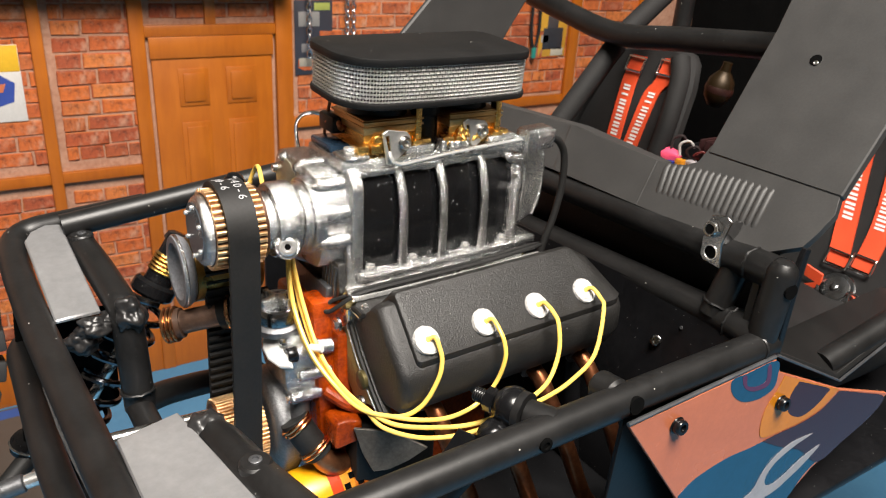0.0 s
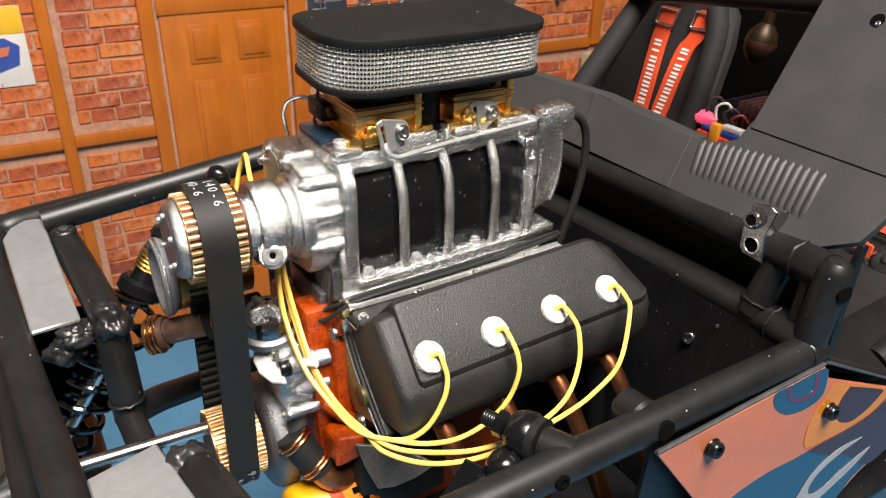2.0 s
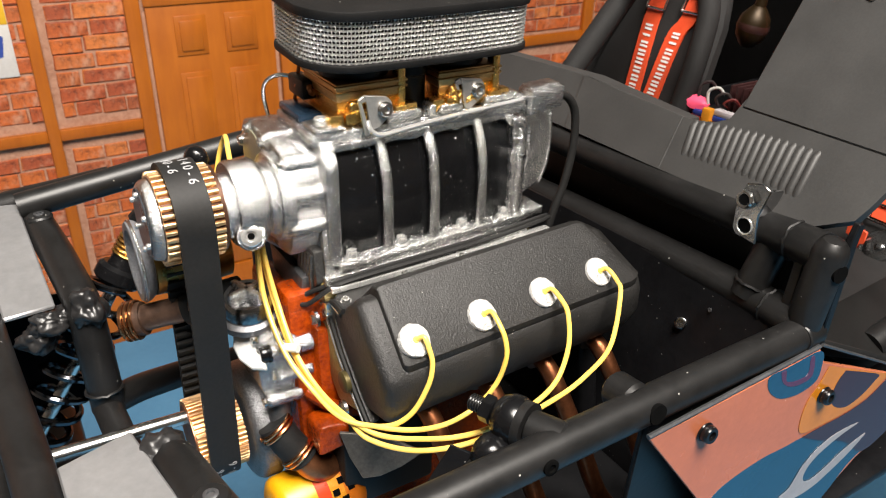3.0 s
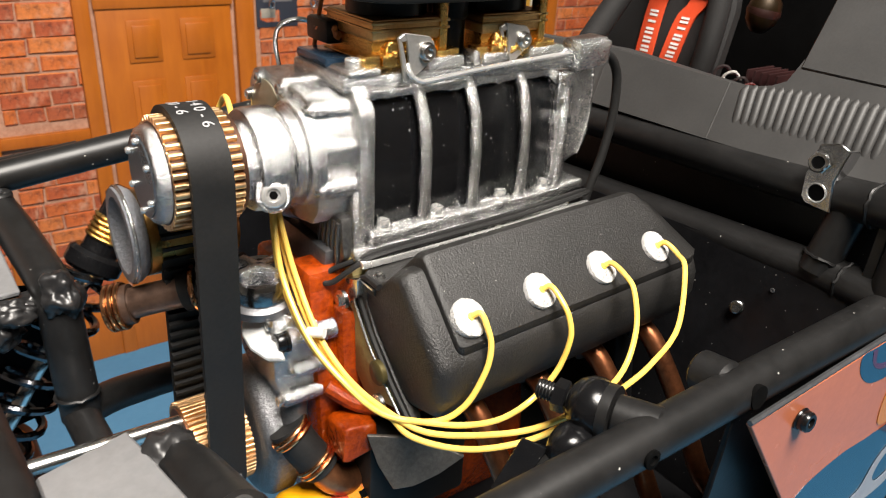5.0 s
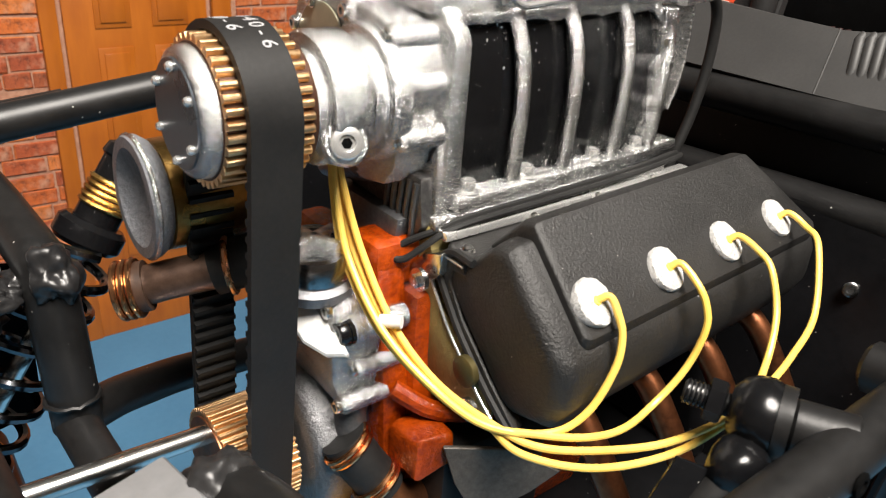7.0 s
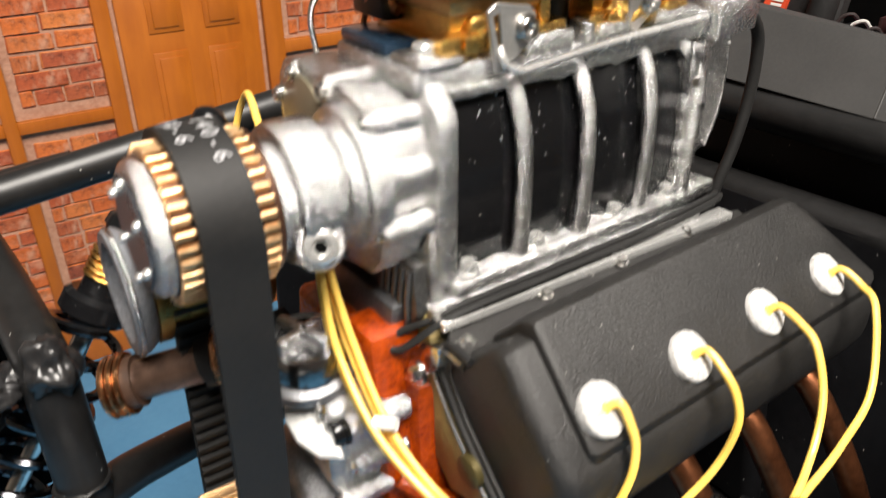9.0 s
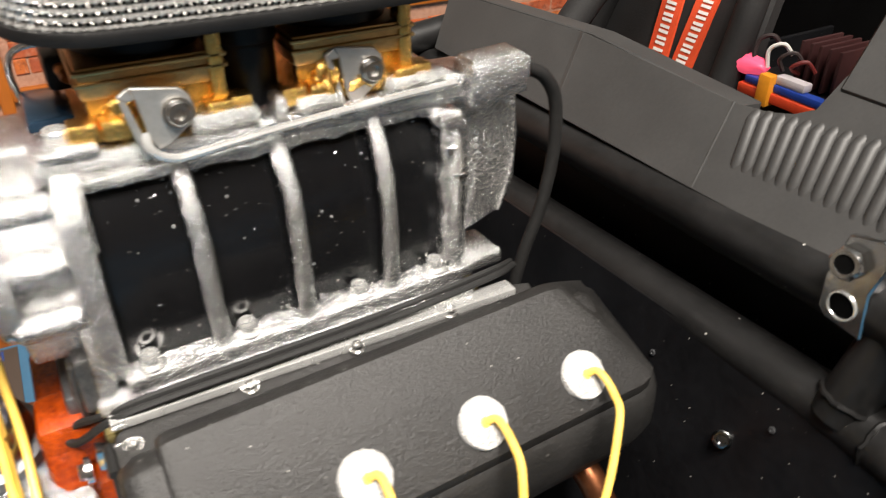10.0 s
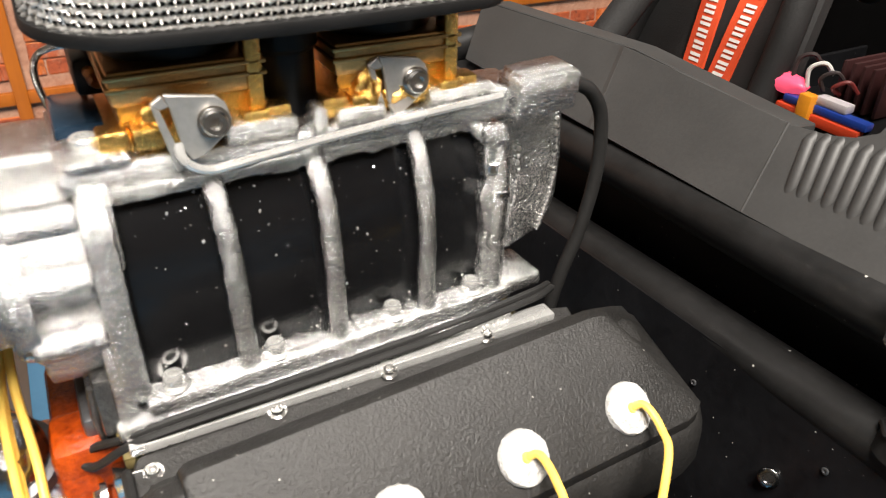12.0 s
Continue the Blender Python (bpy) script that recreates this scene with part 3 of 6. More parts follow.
# floor pan and the dark inside of the body
pan = thing("chassis_pan", (160, CENTRE, 84), "glossy black chassis pan with screws and dust", "chassis pan")
part("pan_floor", box(96, 300, 100, 226, 84, 87, 1), FLOOR_BLACK, pan)
part("firewall", slab([(150.5, 106, 87), (157.6, 106, 141), (157.6, 222, 135), (150.5, 222, 87)], 1.2, 0.2, (1, 0, 0)), FLOOR_BLACK, pan)
part("upper_firewall", slab([(166.4, 106, 132), (168.8, 106, 152), (168.8, 222, 148), (166.4, 222, 128)], 1.2, 0.2, (1, 0, 0)), FLOOR_BLACK, pan)
part("inner_side", slab([(96, 224.5, 87), (300, 224.5, 87), (300, 224.5, 138), (96, 224.5, 134)], 1.2, 0.2), FLOOR_BLACK, pan)
part("inner_side", slab([(122, 108, 87), (166, 108, 87), (166, 105.8, 136), (122, 105.8, 134)], 1.0, 0.2), FLOOR_BLACK, pan)
part("tunnel", prism([(140, 87), (145, 118), (152, 124), (172, 124), (180, 118), (184, 87)], "x", 146, 151, 2.0, 3), FLOOR_BLACK, pan)
part("pan_screw", socket_screw((155.6, 127.4, 128.6), (-0.85, -0.4, 0.35), 1.3, 0.6), DARK_CHROME, pan, "bright pan head screw")
for at in ((156.6, 122, 134.5), (156.4, 142, 132), (154.2, 118, 117), (156.0, 160, 128)):
    part("pan_screw", socket_screw(at, (-0.95, 0, 0.15), 0.45, 0.2), DARK_STEEL, pan)

# side panel with painted flames
side = thing("side_panel", (150, 100, 120), "painted side panel with orange and blue flames", "body panel")
part("sheet", slab([(118.6, 100.6, 134.7), (160.4, 100.6, 136.9), (163.2, 100.6, 133.0), (191, 100.6, 120.0), (216, 100.6, 111),
                    (211.5, 100.6, 105.4), (188.9, 100.6, 97.8), (176, 100.6, 88), (150, 100.6, 86), (140, 100.6, 104), (136.9, 100.6, 110.7)], 0.9, 0.12, (0, 1, 0)), plain("flame_salmon", (0.44, 0.135, 0.065), 0.25), side)
FLAMES = {
    "blue": ((0.009, 0.055, 0.115), [[(150.8, 136.3), (146.6, 136.1), (147.2, 133.2), (150.0, 130.4), (153.3, 128.8), (158.0, 128.2), (162.0, 129.3), (162.4, 132.4), (160.6, 136.6)],
                                     [(137.4, 110.9), (141.1, 113.3), (146.6, 114.6), (152.5, 115.2), (159.0, 114.9), (164.6, 114.7), (170.5, 111.2), (180.5, 106.4), (190.5, 100.6), (186.0, 97.0), (176, 88.4), (152, 87), (141, 104)]]),
    "violet": ((0.075, 0.020, 0.060), [[(149.7, 135.9), (150.9, 133.4), (153.3, 131.5), (156.7, 130.6), (160.0, 131.3), (159.0, 135.9), (157.8, 135.9), (158.4, 132.4), (155.8, 131.9), (153.3, 132.5), (151.9, 133.4), (151.1, 135.8)]]),
    "gold": ((0.50, 0.17, 0.010), [[(165.1, 131.6), (163.5, 128.1), (161.2, 124.8), (160.9, 119.9), (162.7, 116.4), (169.2, 115.7), (177.2, 115.6), (184.1, 116.7), (188.8, 119.6), (189.6, 120.6), (184.0, 123.0), (174.0, 127.6)]]),
    "maroon": ((0.030, 0.008, 0.014), [[(163.4, 115.2), (169.2, 115.3), (177.2, 115.2), (184.4, 116.3), (189.6, 119.2), (191.6, 119.4), (203, 115.2), (214.5, 110.4), (211.0, 105.8), (200.0, 101.8), (190.6, 99.0), (180.5, 106.4), (170.5, 111.2)],
                                       [(171.6, 128.2), (169.9, 126.1), (169.4, 122.7), (171.7, 119.4), (176.5, 117.4), (181.3, 118.4), (184.8, 120.8), (185.4, 122.0), (179, 125.0)]]),
    "silver": ((0.30, 0.29, 0.30), [[(161.6, 100.1), (164.6, 101.3), (166.9, 105.8), (170.7, 108.9), (176.2, 110.5), (184.0, 110.0), (177.9, 108.9), (171.6, 106.7), (168.9, 104.0), (169.0, 101.2), (171.8, 99.8), (176.1, 100.9), (182.2, 103.6), (189.0, 104.9), (184.2, 101.2), (177.9, 98.2), (173.7, 96.8), (167.1, 96.8)]]),
}
for colour, (rgb, shapes) in FLAMES.items():
    paint = plain("flame_" + colour, rgb, 0.2)
    for k, outline in enumerate(shapes):
        lift = {"blue": 0.0, "gold": 0.05, "violet": 0.05, "maroon": 0.1, "silver": 0.15}[colour]
        pts = [(p.x, 100.58 - lift, p.y) for p in smooth_path([(*q, 0) for q in outline + outline[:1]], 4)[:-1]]
        part("flame", slab(pts, 0.05, 0, (0, -1, 0)), paint, side, colour + " painted flame")
for x, z in ((131.8, 130.7), (166.0, 124.6)):
    part("screw", socket_screw((x, 100.4, z), (0, -1, 0.1), 1.6, 1.6), BLACK_GLOSS, side, "black button head screw")
    part("washer", ring((x, 100.3, z), (0, 1, 0), 1.65, 0.2, 20, 6), BLACK_GLOSS, side)
part("top_lip", sweep([(118.4, 100.8, 135.2), (140, 100.9, 136.4), (160.2, 100.9, 137.5)], 0.45, 6), DARK_STEEL, side, "raw cut edge")

# sill and cabin side beside the near seat
sill = thing("cabin_sill", (190, 100, 120), "black plastic cabin sill with a raw cut edge", "sill")
part("sill_plate", slab([(161.2, 101.5, 137.2), (190.2, 101.5, 122.8), (230, 101.5, 135), (235, 118, 128), (190, 122, 112), (166, 112, 130)], 1.4, 0.3), RUBBER, sill)
part("sill_wall", slab([(162.4, 101.6, 161), (161.6, 101.6, 158), (161.3, 101.6, 137.4), (163.0, 101.6, 136.6), (163.6, 101.6, 157), (164.2, 101.6, 160.4)], 1.2, 0.2, (0, 1, 0)), FLOOR_BLACK, sill)
part("seat_tube", sweep([(190, 106, 124), (215, 104, 131), (240, 104, 140)], 3.2, 18), TUBE_BLACK, sill)
part("cut_edge", sweep([(161.3, 101.0, 137.4), (190.2, 101.0, 122.4), (231, 101, 134.8)], 0.35, 6), DARK_STEEL, sill, "raw pale cut edge")

# bracket on the firewall tube
bracket = thing("tab_bracket", (162, 122, 153), "bent steel tab bracket with two holes", "bracket")
part("tab", slab([(157.2, 116.2, 151.6), (157.2, 116.9, 157), (157.2, 115.5, 162.6), (157.2, 117.4, 163.4), (157.2, 120.8, 162.4), (157.2, 122, 157), (157.2, 121.8, 153), (157.2, 120.8, 152)], 0.8, 0.2, (1, 0, 0)), DARK_CHROME, bracket)
part("tab_fold", slab([(157.6, 116.9, 157), (157.6, 115.5, 162.6), (161.8, 115.9, 161.6), (161.2, 116.9, 156.4)], 0.7, 0.15), DARK_CHROME, bracket)
part("nut", join(hex_nut((157.2, 119.7, 159.6), (-1, -0.1, 0.2), 1.9, 1.3), ring((156.0, 119.6, 159.8), (-1, -0.1, 0.2), 1.3, 0.4, 20, 6)), STEEL, bracket)
# bore and tab hole are black discs that paint the shade inside
part("nut_bore", lathe([(0, 1.1), (0.05, 1.1), (0.05, 0)], (155.85, 119.6, 159.85), (-1, -0.1, 0.2), 20), DULL_SHADE_BLACK, bracket)
part("hole", lathe([(0, 1.5), (0.05, 1.5), (0.05, 0)], (157.15, 119.2, 154.4), (-1, 0, 0), 20), DULL_SHADE_BLACK, bracket)
part("hole_rim", ring((157.15, 119.2, 154.4), (-1, 0, 0), 1.6, 0.2, 22, 6), ZINC, bracket)

nudge(bracket, 1.3, 0.9, -0.8)

# ---- dash cowl, screen pillars, cabin ----
def on_cowl(y, z, out=0.0):
    return Vector((168.3 + 0.72 * (z - 166), y, z)) + Vector((-0.8115, 0, 0.5843)) * out


cowl = thing("dash_cowl", (168, CENTRE, 150), "matt black plastic dash cowl with a ribbed corner", "cowl")
part("centre_panel", slab([on_cowl(144.9, 155.6), on_cowl(146.8, 165.5), on_cowl(178.6, 166.2), on_cowl(175.0, 155.4)], 1.8, 0.06, (1, 0, 0)), BODY_BLACK, cowl)
part("outer_panel", slab([on_cowl(175.6, 155.4, -0.2), on_cowl(179.2, 166.2, -0.2), on_cowl(219, 164.2, -0.2), on_cowl(214, 155.2, -0.2)], 1.8, 0.06, (1, 0, 0)), BODY_BLACK, cowl)
part("crease", slab([on_cowl(174.9, 155.4, 0.02), on_cowl(178.5, 166.2, 0.02), on_cowl(179.9, 166.2, -0.25), on_cowl(176.3, 155.4, -0.25)], 1.2, 0.05, (1, 0, 0)), BODY_BLACK, cowl)
part("top_shelf", slab([(168.6, 146.8, 164.9), (169.6, 177.6, 166.1), (168.2, 219, 164.1), (173.5, 219, 163.6), (174.5, 178, 165.6), (173.5, 146.8, 164.4)], 1.2, 0.2, (0, 0, -1)), BODY_BLACK, cowl)
part("panel_joint", sweep([on_cowl(146.8, 165.5, -0.12), on_cowl(144.9, 155.7, -0.12)], 0.22, 8), BODY_BLACK, cowl)
ribbed = part("ribbed_panel", slab([on_cowl(*p) for p in ((146.72, 165.4), (141.4, 165.9), (138.6, 166.6), (136.4, 167.8), (135.6, 171.7), (103.4, 171.8), (101.6, 167.0), (102.6, 163.0),
                                                          (103.6, 160.3), (109.1, 157.4), (115.3, 156.2), (144.82, 155.6))], 1.8, 0.06, (1, 0, 0)), BODY_BLACK, cowl)
for k in range(17):
    u = k / 16
    top, low = (143.1 - 26.9 * u, 165.5 + 4.0 * u * (1.0 - 0.5 * u)), (141.5 - 26.1 * u, 159.4 + 1.9 * u * (1.0 - 0.63 * u))
    part("rib", sweep([on_cowl(top[0], top[1], -0.8), on_cowl(top[0], top[1] - 0.8, -0.4), on_cowl(low[0], low[1] + 1.0, -0.4), on_cowl(low[0], low[1], -0.9)], 0.9, 14), BODY_BLACK, ribbed)
pillar = part("pillar_plate", slab([on_cowl(*p, 0.3) for p in ((135.3, 170.1), (137.8, 197.0), (143.4, 226.1), (114.1, 225.9), (105.5, 201.0), (102.7, 188.2), (102.4, 170.1))], 2.4, 0.3, (1, 0, 0)), BODY_BLACK, cowl)
# flat black disc for the recess's shade
part("screw_recess", lathe([(0, 1.35), (0.06, 1.35), (0.06, 0)], on_cowl(124.4, 192.2, 0.34), (-0.8115, 0, 0.5843), 24), DULL_SHADE_BLACK, pillar)
# small steel head set off-centre to supply the recess's highlight
part("recess_glint_screw", socket_screw(on_cowl(123.9, 191.6, 0.42), (-0.8115, 0, 0.5843), 0.55, 0.25), STEEL, pillar)
part("recess_rim", ring(on_cowl(124.4, 192.2, 0.26), (-0.8115, 0, 0.5843), 1.38, 0.1, 26, 8), BODY_BLACK, pillar)
part("far_pillar_plate", slab([(131.5, 221, 178), (147.5, 221, 195), (168, 221, 216), (200, 221, 214), (182, 221, 193), (172, 221, 178)], 2.0, 0.5), BODY_BLACK, cowl)

cage = thing("roll_cage", (205, CENTRE, 84), "satin black roll cage tubes behind the screen", "roll cage")
part("cross_bar", sweep(smooth_path([(205, 246, 193), (205, 224, 189), (205, 210, 186.6), (205, 197, 186.2), (205, 178, 188.2), (205, 140, 191.6)]), 3.5, 20), TUBE_BLACK, cage)
part("a_pillar_tube", sweep([(187, 207, 156), (212, 207, 185), (240, 207, 206)], 3.3, 20), SEAT_BLACK, cage)
part("rear_hoop", sweep(rounded_path([(262, 228, 90), (262, 226, 215), (262, 100, 215), (262, 98, 90)], 18), 3.4, 18), TUBE_BLACK, cage)


def on_seat(base, y, z, out=0.0):
    x0, z0, k = base
    n = Vector((-1, 0, k)).normalized()
    return Vector((x0 + k * (z - z0), y, z)) + n * out


def strap(parent, base, pts, width, bars, direction=1):
    """A harness strap lying on a seat back, with a row of white letter-sized bars."""
    path = smooth_path([(0, y, z) for y, z in pts], 6)
    bm = bmesh.new()
    prev = None
    for p in path:
        row = [bm.verts.new(on_seat(base, p.y + s * width / 2, p.z, o)) for s, o in ((-1, 1.0), (1, 1.0), (1, 0.3), (-1, 0.3))]
        if prev:
            for k in range(4):
                bm.faces.new((prev[k], prev[(k + 1) % 4], row[(k + 1) % 4], row[k]))
        else:
            bm.faces.new(row)
        prev = row
    bm.faces.new(prev[::-1])
    s = part("strap", bm, RED_WEB, parent, "red harness strap")
    (ya, za), (yb, zb) = bars
    for k in range(9):
        h = width * 0.24
        for a, b in ((0.14, 0.40), (0.58, 0.84)) if k != 1 else ((0.30, 0.56),):
            q = []
            for u, e in ((k + a, -1), (k + a, 1), (k + b, 1), (k + b, -1)):
                q.append(on_seat(base, ya + (yb - ya) * u / 9 + e * h, za + (zb - za) * u / 9, 1.12))
            part("printed_bar", slab(q, 0.08, 0, (-1, 0, 0)), WHITE_INK, s)
    return s


def buckle(parent, base, y, z, w, h):
    pts = [on_seat(base, y + a * w / 2, z + b * h / 2, 1.7) for a, b in ((-1, -1), (1, -1), (1, 1), (-1, 1))]
    part("adjuster", sweep(rounded_path([*pts, pts[0]], 0.4), 0.38, 8), STEEL, parent, "steel strap adjuster")


FAR_SEAT = (222, 150, 0.35)
seat = thing("racing_seat", (225, 208, 87), "black bucket seat with red printed harness straps", "seat", "bucket seats")
part("shell", slab([on_seat(FAR_SEAT, *p) for p in ((239, 125), (238, 149), (233, 166), (229, 175), (224, 179), (202, 182), (194, 180), (191, 170), (189, 147), (189, 125))], 7, 2.2, (1, 0, 0)), SEAT_BLACK, seat)
for ys in ((236.5, 235, 229.5, 226), (191.5, 192.3, 194.5, 198)):
    part("bolster", sweep(smooth_path([on_seat(FAR_SEAT, y, z, 1.0) for y, z in zip(ys, (128, 152, 170, 178))]), 3.2, 14), SEAT_BLACK, seat)
part("cushion", box(196, 224, 190, 238, 112, 124, 4, 3), SEAT_BLACK, seat)
strap(seat, FAR_SEAT, [(215.2, 176), (215.6, 169), (215.0, 162), (212.0, 142)], 6.2, ((215.4, 166.5), (212.3, 144)))
strap(seat, FAR_SEAT, [(201.0, 177), (201.8, 169.5), (204.4, 163.5), (204.6, 142)], 6.0, ((203.6, 166), (204.8, 144.5)))
buckle(seat, FAR_SEAT, 215, 173, 7.4, 4.6)
buckle(seat, FAR_SEAT, 201.2, 174, 7.2, 4.6)

NEAR_SEAT = (262, 118, 0.5)
seat2 = thing("racing_seat", (262, 140, 87), "black bucket seat with red harness and cam lock buckle", "seat", "bucket seats")
part("shell", slab([on_seat(NEAR_SEAT, *p) for p in ((166, 108), (170, 150), (176, 190), (170, 218), (140, 218), (124, 180), (118, 150), (118, 108))], 7, 2.2, (1, 0, 0)), SEAT_BLACK, seat2)
part("cushion", box(214, 262, 116, 166, 98, 111, 5, 3), SEAT_BLACK, seat2)
strap(seat2, NEAR_SEAT, [(170, 208), (158.4, 165), (156.0, 154), (149.0, 131), (145.4, 119)], 7.0, ((157.4, 158), (149.4, 132)))
strap(seat2, NEAR_SEAT, [(158, 208), (146.5, 165), (142.5, 150), (138.5, 134), (137.5, 120)], 6.6, ((143.5, 154), (138.6, 132)))
buckle(seat2, NEAR_SEAT, 145.6, 120.5, 7.6, 4.6)
buckle(seat2, NEAR_SEAT, 137.8, 121.5, 7.2, 4.6)
part("cam_lock", lathe([(0, 6.2), (0.8, 6.2), (1.2, 5.7), (1.2, 4.7), (1.9, 4.4), (2.1, 3.3), (2.1, 1.4), (2.8, 1.2), (3.0, 0.7), (3.0, 0)], (258.0, 141.5, 112.6), (-0.75, 0, 0.66), 32), DARK_CHROME, seat2, "chrome cam lock")
for y0, z0, y1, z1 in ((146, 112, 153, 108), (136.5, 112, 131, 109), (146, 114.5, 152, 116)):
    part("lap_strap", slab([(257.2, y0, z0 - 2), (257.2, y0, z0 + 2), (256.6, y1, z1 + 2), (256.6, y1, z1 - 2)], 0.8, 0.15), RED_WEB, seat2, "red lap strap")
part("lap_adjuster", sweep(rounded_path([(256.2, 136, 109.5), (256.2, 136, 114.5), (256.0, 130, 114), (256.0, 130, 109), (256.2, 136, 109.5)], 0.4), 0.45, 8), STEEL, seat2)

# receiver and wiring between the seats
kit = thing("receiver_unit", (222, 180, 124), "small radio receiver with coloured plugs and wires", "receiver")
part("case", box(221, 236, 166, 191, 126, 146.4, 0.8), FLOOR_BLACK, kit)
part("cooling_fin", box(226, 238, 171, 171.8, 147, 156, 0.2), plain("fin_red", (0.02, 0.002, 0.002), 0.6), kit)
for k in range(4):
    part("cooling_fin", box(226, 238, 173.4 + 2.1 * k, 174.2 + 2.1 * k, 147, 156, 0.2), plain("fin_red", (0.02, 0.002, 0.002), 0.6), kit)
bm = bmesh.new()
bmesh.ops.create_icosphere(bm, subdivisions=3, radius=1)
for v in bm.verts:
    v.co = Vector((221.5, 188.6, 149.6)) + Vector((v.co.x * 2.2, v.co.y * 5.0, v.co.z * 2.0 - 0.22 * v.co.y)) * (1 + 0.3 * noise.noise(v.co * 1.8))
glow, nt, pb = node_material("pink_indicator")
pb.inputs["Base Color"].default_value = (0.75, 0.08, 0.16, 1)
pb.inputs["Emission Color"].default_value = (1.0, 0.10, 0.18, 1)
pb.inputs["Emission Strength"].default_value = 0.6
pb.inputs["Roughness"].default_value = 0.3
part("indicator_lamp", bm, glow, kit, "lit pink indicator lamp", 180)
for c, b in (((0.015, 0.05, 0.30), (219.5, 222, 168, 187, 146.5, 148.2)), ((0.62, 0.06, 0.02), (219.0, 221.8, 169, 188, 144.2, 146.4)),
             ((0.55, 0.50, 0.52), (219.8, 222.5, 173, 180, 148.2, 150.0)), ((0.80, 0.30, 0.02), (218.0, 220.5, 179.5, 182.5, 143.5, 150.0))):
    part("plug", box(*b, 0.4), plain("plug_paint", c, 0.4), kit, "coloured plug")
for k in range(4):
    part("wire", sweep(smooth_path([(221 + k, 187 - 3 * k, 150), (222, 187.4 - 3 * k, 154.6 - k), (223.5, 185.4 - 3 * k, 156 - k), (225, 184 - 3 * k, 154 - k)]), 0.45, 8),
         (plain("wire_dark", (0.03, 0.02, 0.02), 0.5), plain("wire_white", (0.6, 0.58, 0.55), 0.5), plain("wire_dark", (0.03, 0.02, 0.02), 0.5), plain("wire_red", (0.12, 0.012, 0.01), 0.5))[k], kit)
# dim gear at the back of the cabin
tyre_bm = lathe([(-20, 30), (-22, 44), (-18, 54), (0, 56), (18, 54), (22, 44), (20, 30)], (-30, 305, 78), (0, 1, 0), 48)
wheel = thing("buggy_wheel", (-30, 305, 18), "black knobbly tyre on a dark wheel", "wheel")
part("tyre", tyre_bm, TYRE, wheel)
part("rim", lathe([(-17, 0), (-17, 28), (-19, 31), (19, 31), (17, 28), (17, 0)], (-30, 305, 78), (0, 1, 0), 40), DARK_STEEL, wheel)
for k in range(30):
    a = 2 * math.pi * k / 30
    for s in (-1, 1):
        c = Vector((-30 + 54 * math.cos(a + s * 0.05), 305 + s * 9, 78 + 54 * math.sin(a + s * 0.05)))
        part("lug", moved(box(-3.6, 3.6, -7, 7, 0, 4, 0.8), Matrix.Translation(c) @ Matrix.Rotation(math.pi / 2 - a, 4, "Y") @ Matrix.Rotation(s * 0.3, 4, "Z")), TYRE, wheel)
gear = thing("cabin_fire_bottle", (243, 189, 160), "small dark gold round flask with a red label", "bottle")
part("bottle", lathe([(0, 1.6), (0.6, 2.4), (3, 4.2), (6, 4.8), (9, 4.2), (11.4, 2.4), (12, 1.7), (15, 1.5), (15, 0)], (243, 191, 163), (0.1, -0.1, 1), 24), plain("bottle_gold", (0.022, 0.012, 0.003), 0.45, 0.6), gear)
part("label_band", lathe([(0, 4.55), (1.1, 4.88), (2.2, 4.7)], (243.5, 190.5, 167.6), (0.1, -0.1, 1), 24), plain("band_red", (0.02, 0.004, 0.002), 0.5), gear)
# added sheets: their black gives the deep shade behind the seats
back = thing("cabin_dark_backing", (314, 152, 80), "added black backing sheets that stand for the dark cabin behind the seats", "panel")
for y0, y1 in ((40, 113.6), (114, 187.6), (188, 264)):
    part("panel_sheet", box(312, 316, y0, y1, 80, 270, 1), DULL_SHADE_BLACK, back)

# ---- engine ----
SH_Y, SH_Z = 159.0, 160.7     # blower shaft
CR_Y, CR_Z = 163.0, 111.4     # crankshaft
block = thing("engine_block", (118, CENTRE, 84), "orange enamelled engine block with cast ribs", "engine")
part("crankcase", prism([(150, 137), (176, 137), (180, 112), (176, 87), (150, 87), (147.5, 100), (149, 112)], "x", 84.5, 124, 1.5, 2), ORANGE_BLOCK, block)
part("front_cover", prism([(153, 141), (173, 141), (177, 118), (172, 100), (155, 98), (149.5, 112), (150.5, 124)], "x", 80.5, 85, 1.2, 2), ORANGE_BLOCK, block, "orange timing cover")
bm = box(81.4, 87.6, 143.4, 150, 113.6, 119.6, 0.9, 3)
for v in bm.verts:
    v.co += Vector((0.7, 0.5, 0.6)) * noise.noise(v.co * 0.4)
part("casting_boss", bm, ORANGE_BLOCK, block, "square cast engine foot")
part("casting_boss", lump((82.8, 151.0, 111.4), (2.2, 2.2, 2.8), 5.0, 0.3), ORANGE_BLOCK, block)
part("bracket_plate", slab([(85, 143, 118.2), (92, 138.5, 118), (97.5, 133.5, 115.2), (94, 135.2, 112.0), (90.5, 137.4, 109.4), (87.8, 139.1, 108.7), (86.4, 141.6, 112.4)], 0.8, 0.15), surface("stained_zinc", (0.055, 0.048, 0.040), (0.15, 0.132, 0.115), 0.42, 0.25, 1400, 160, 0.5, 0.0003), block, "stained grey bracket plate")
part("casting_rib", sweep(smooth_path([(82, 150.6, 124), (86, 147.6, 121), (92, 145.8, 119), (100, 145, 118)]), 1.3, 10), ORANGE_BLOCK, block)
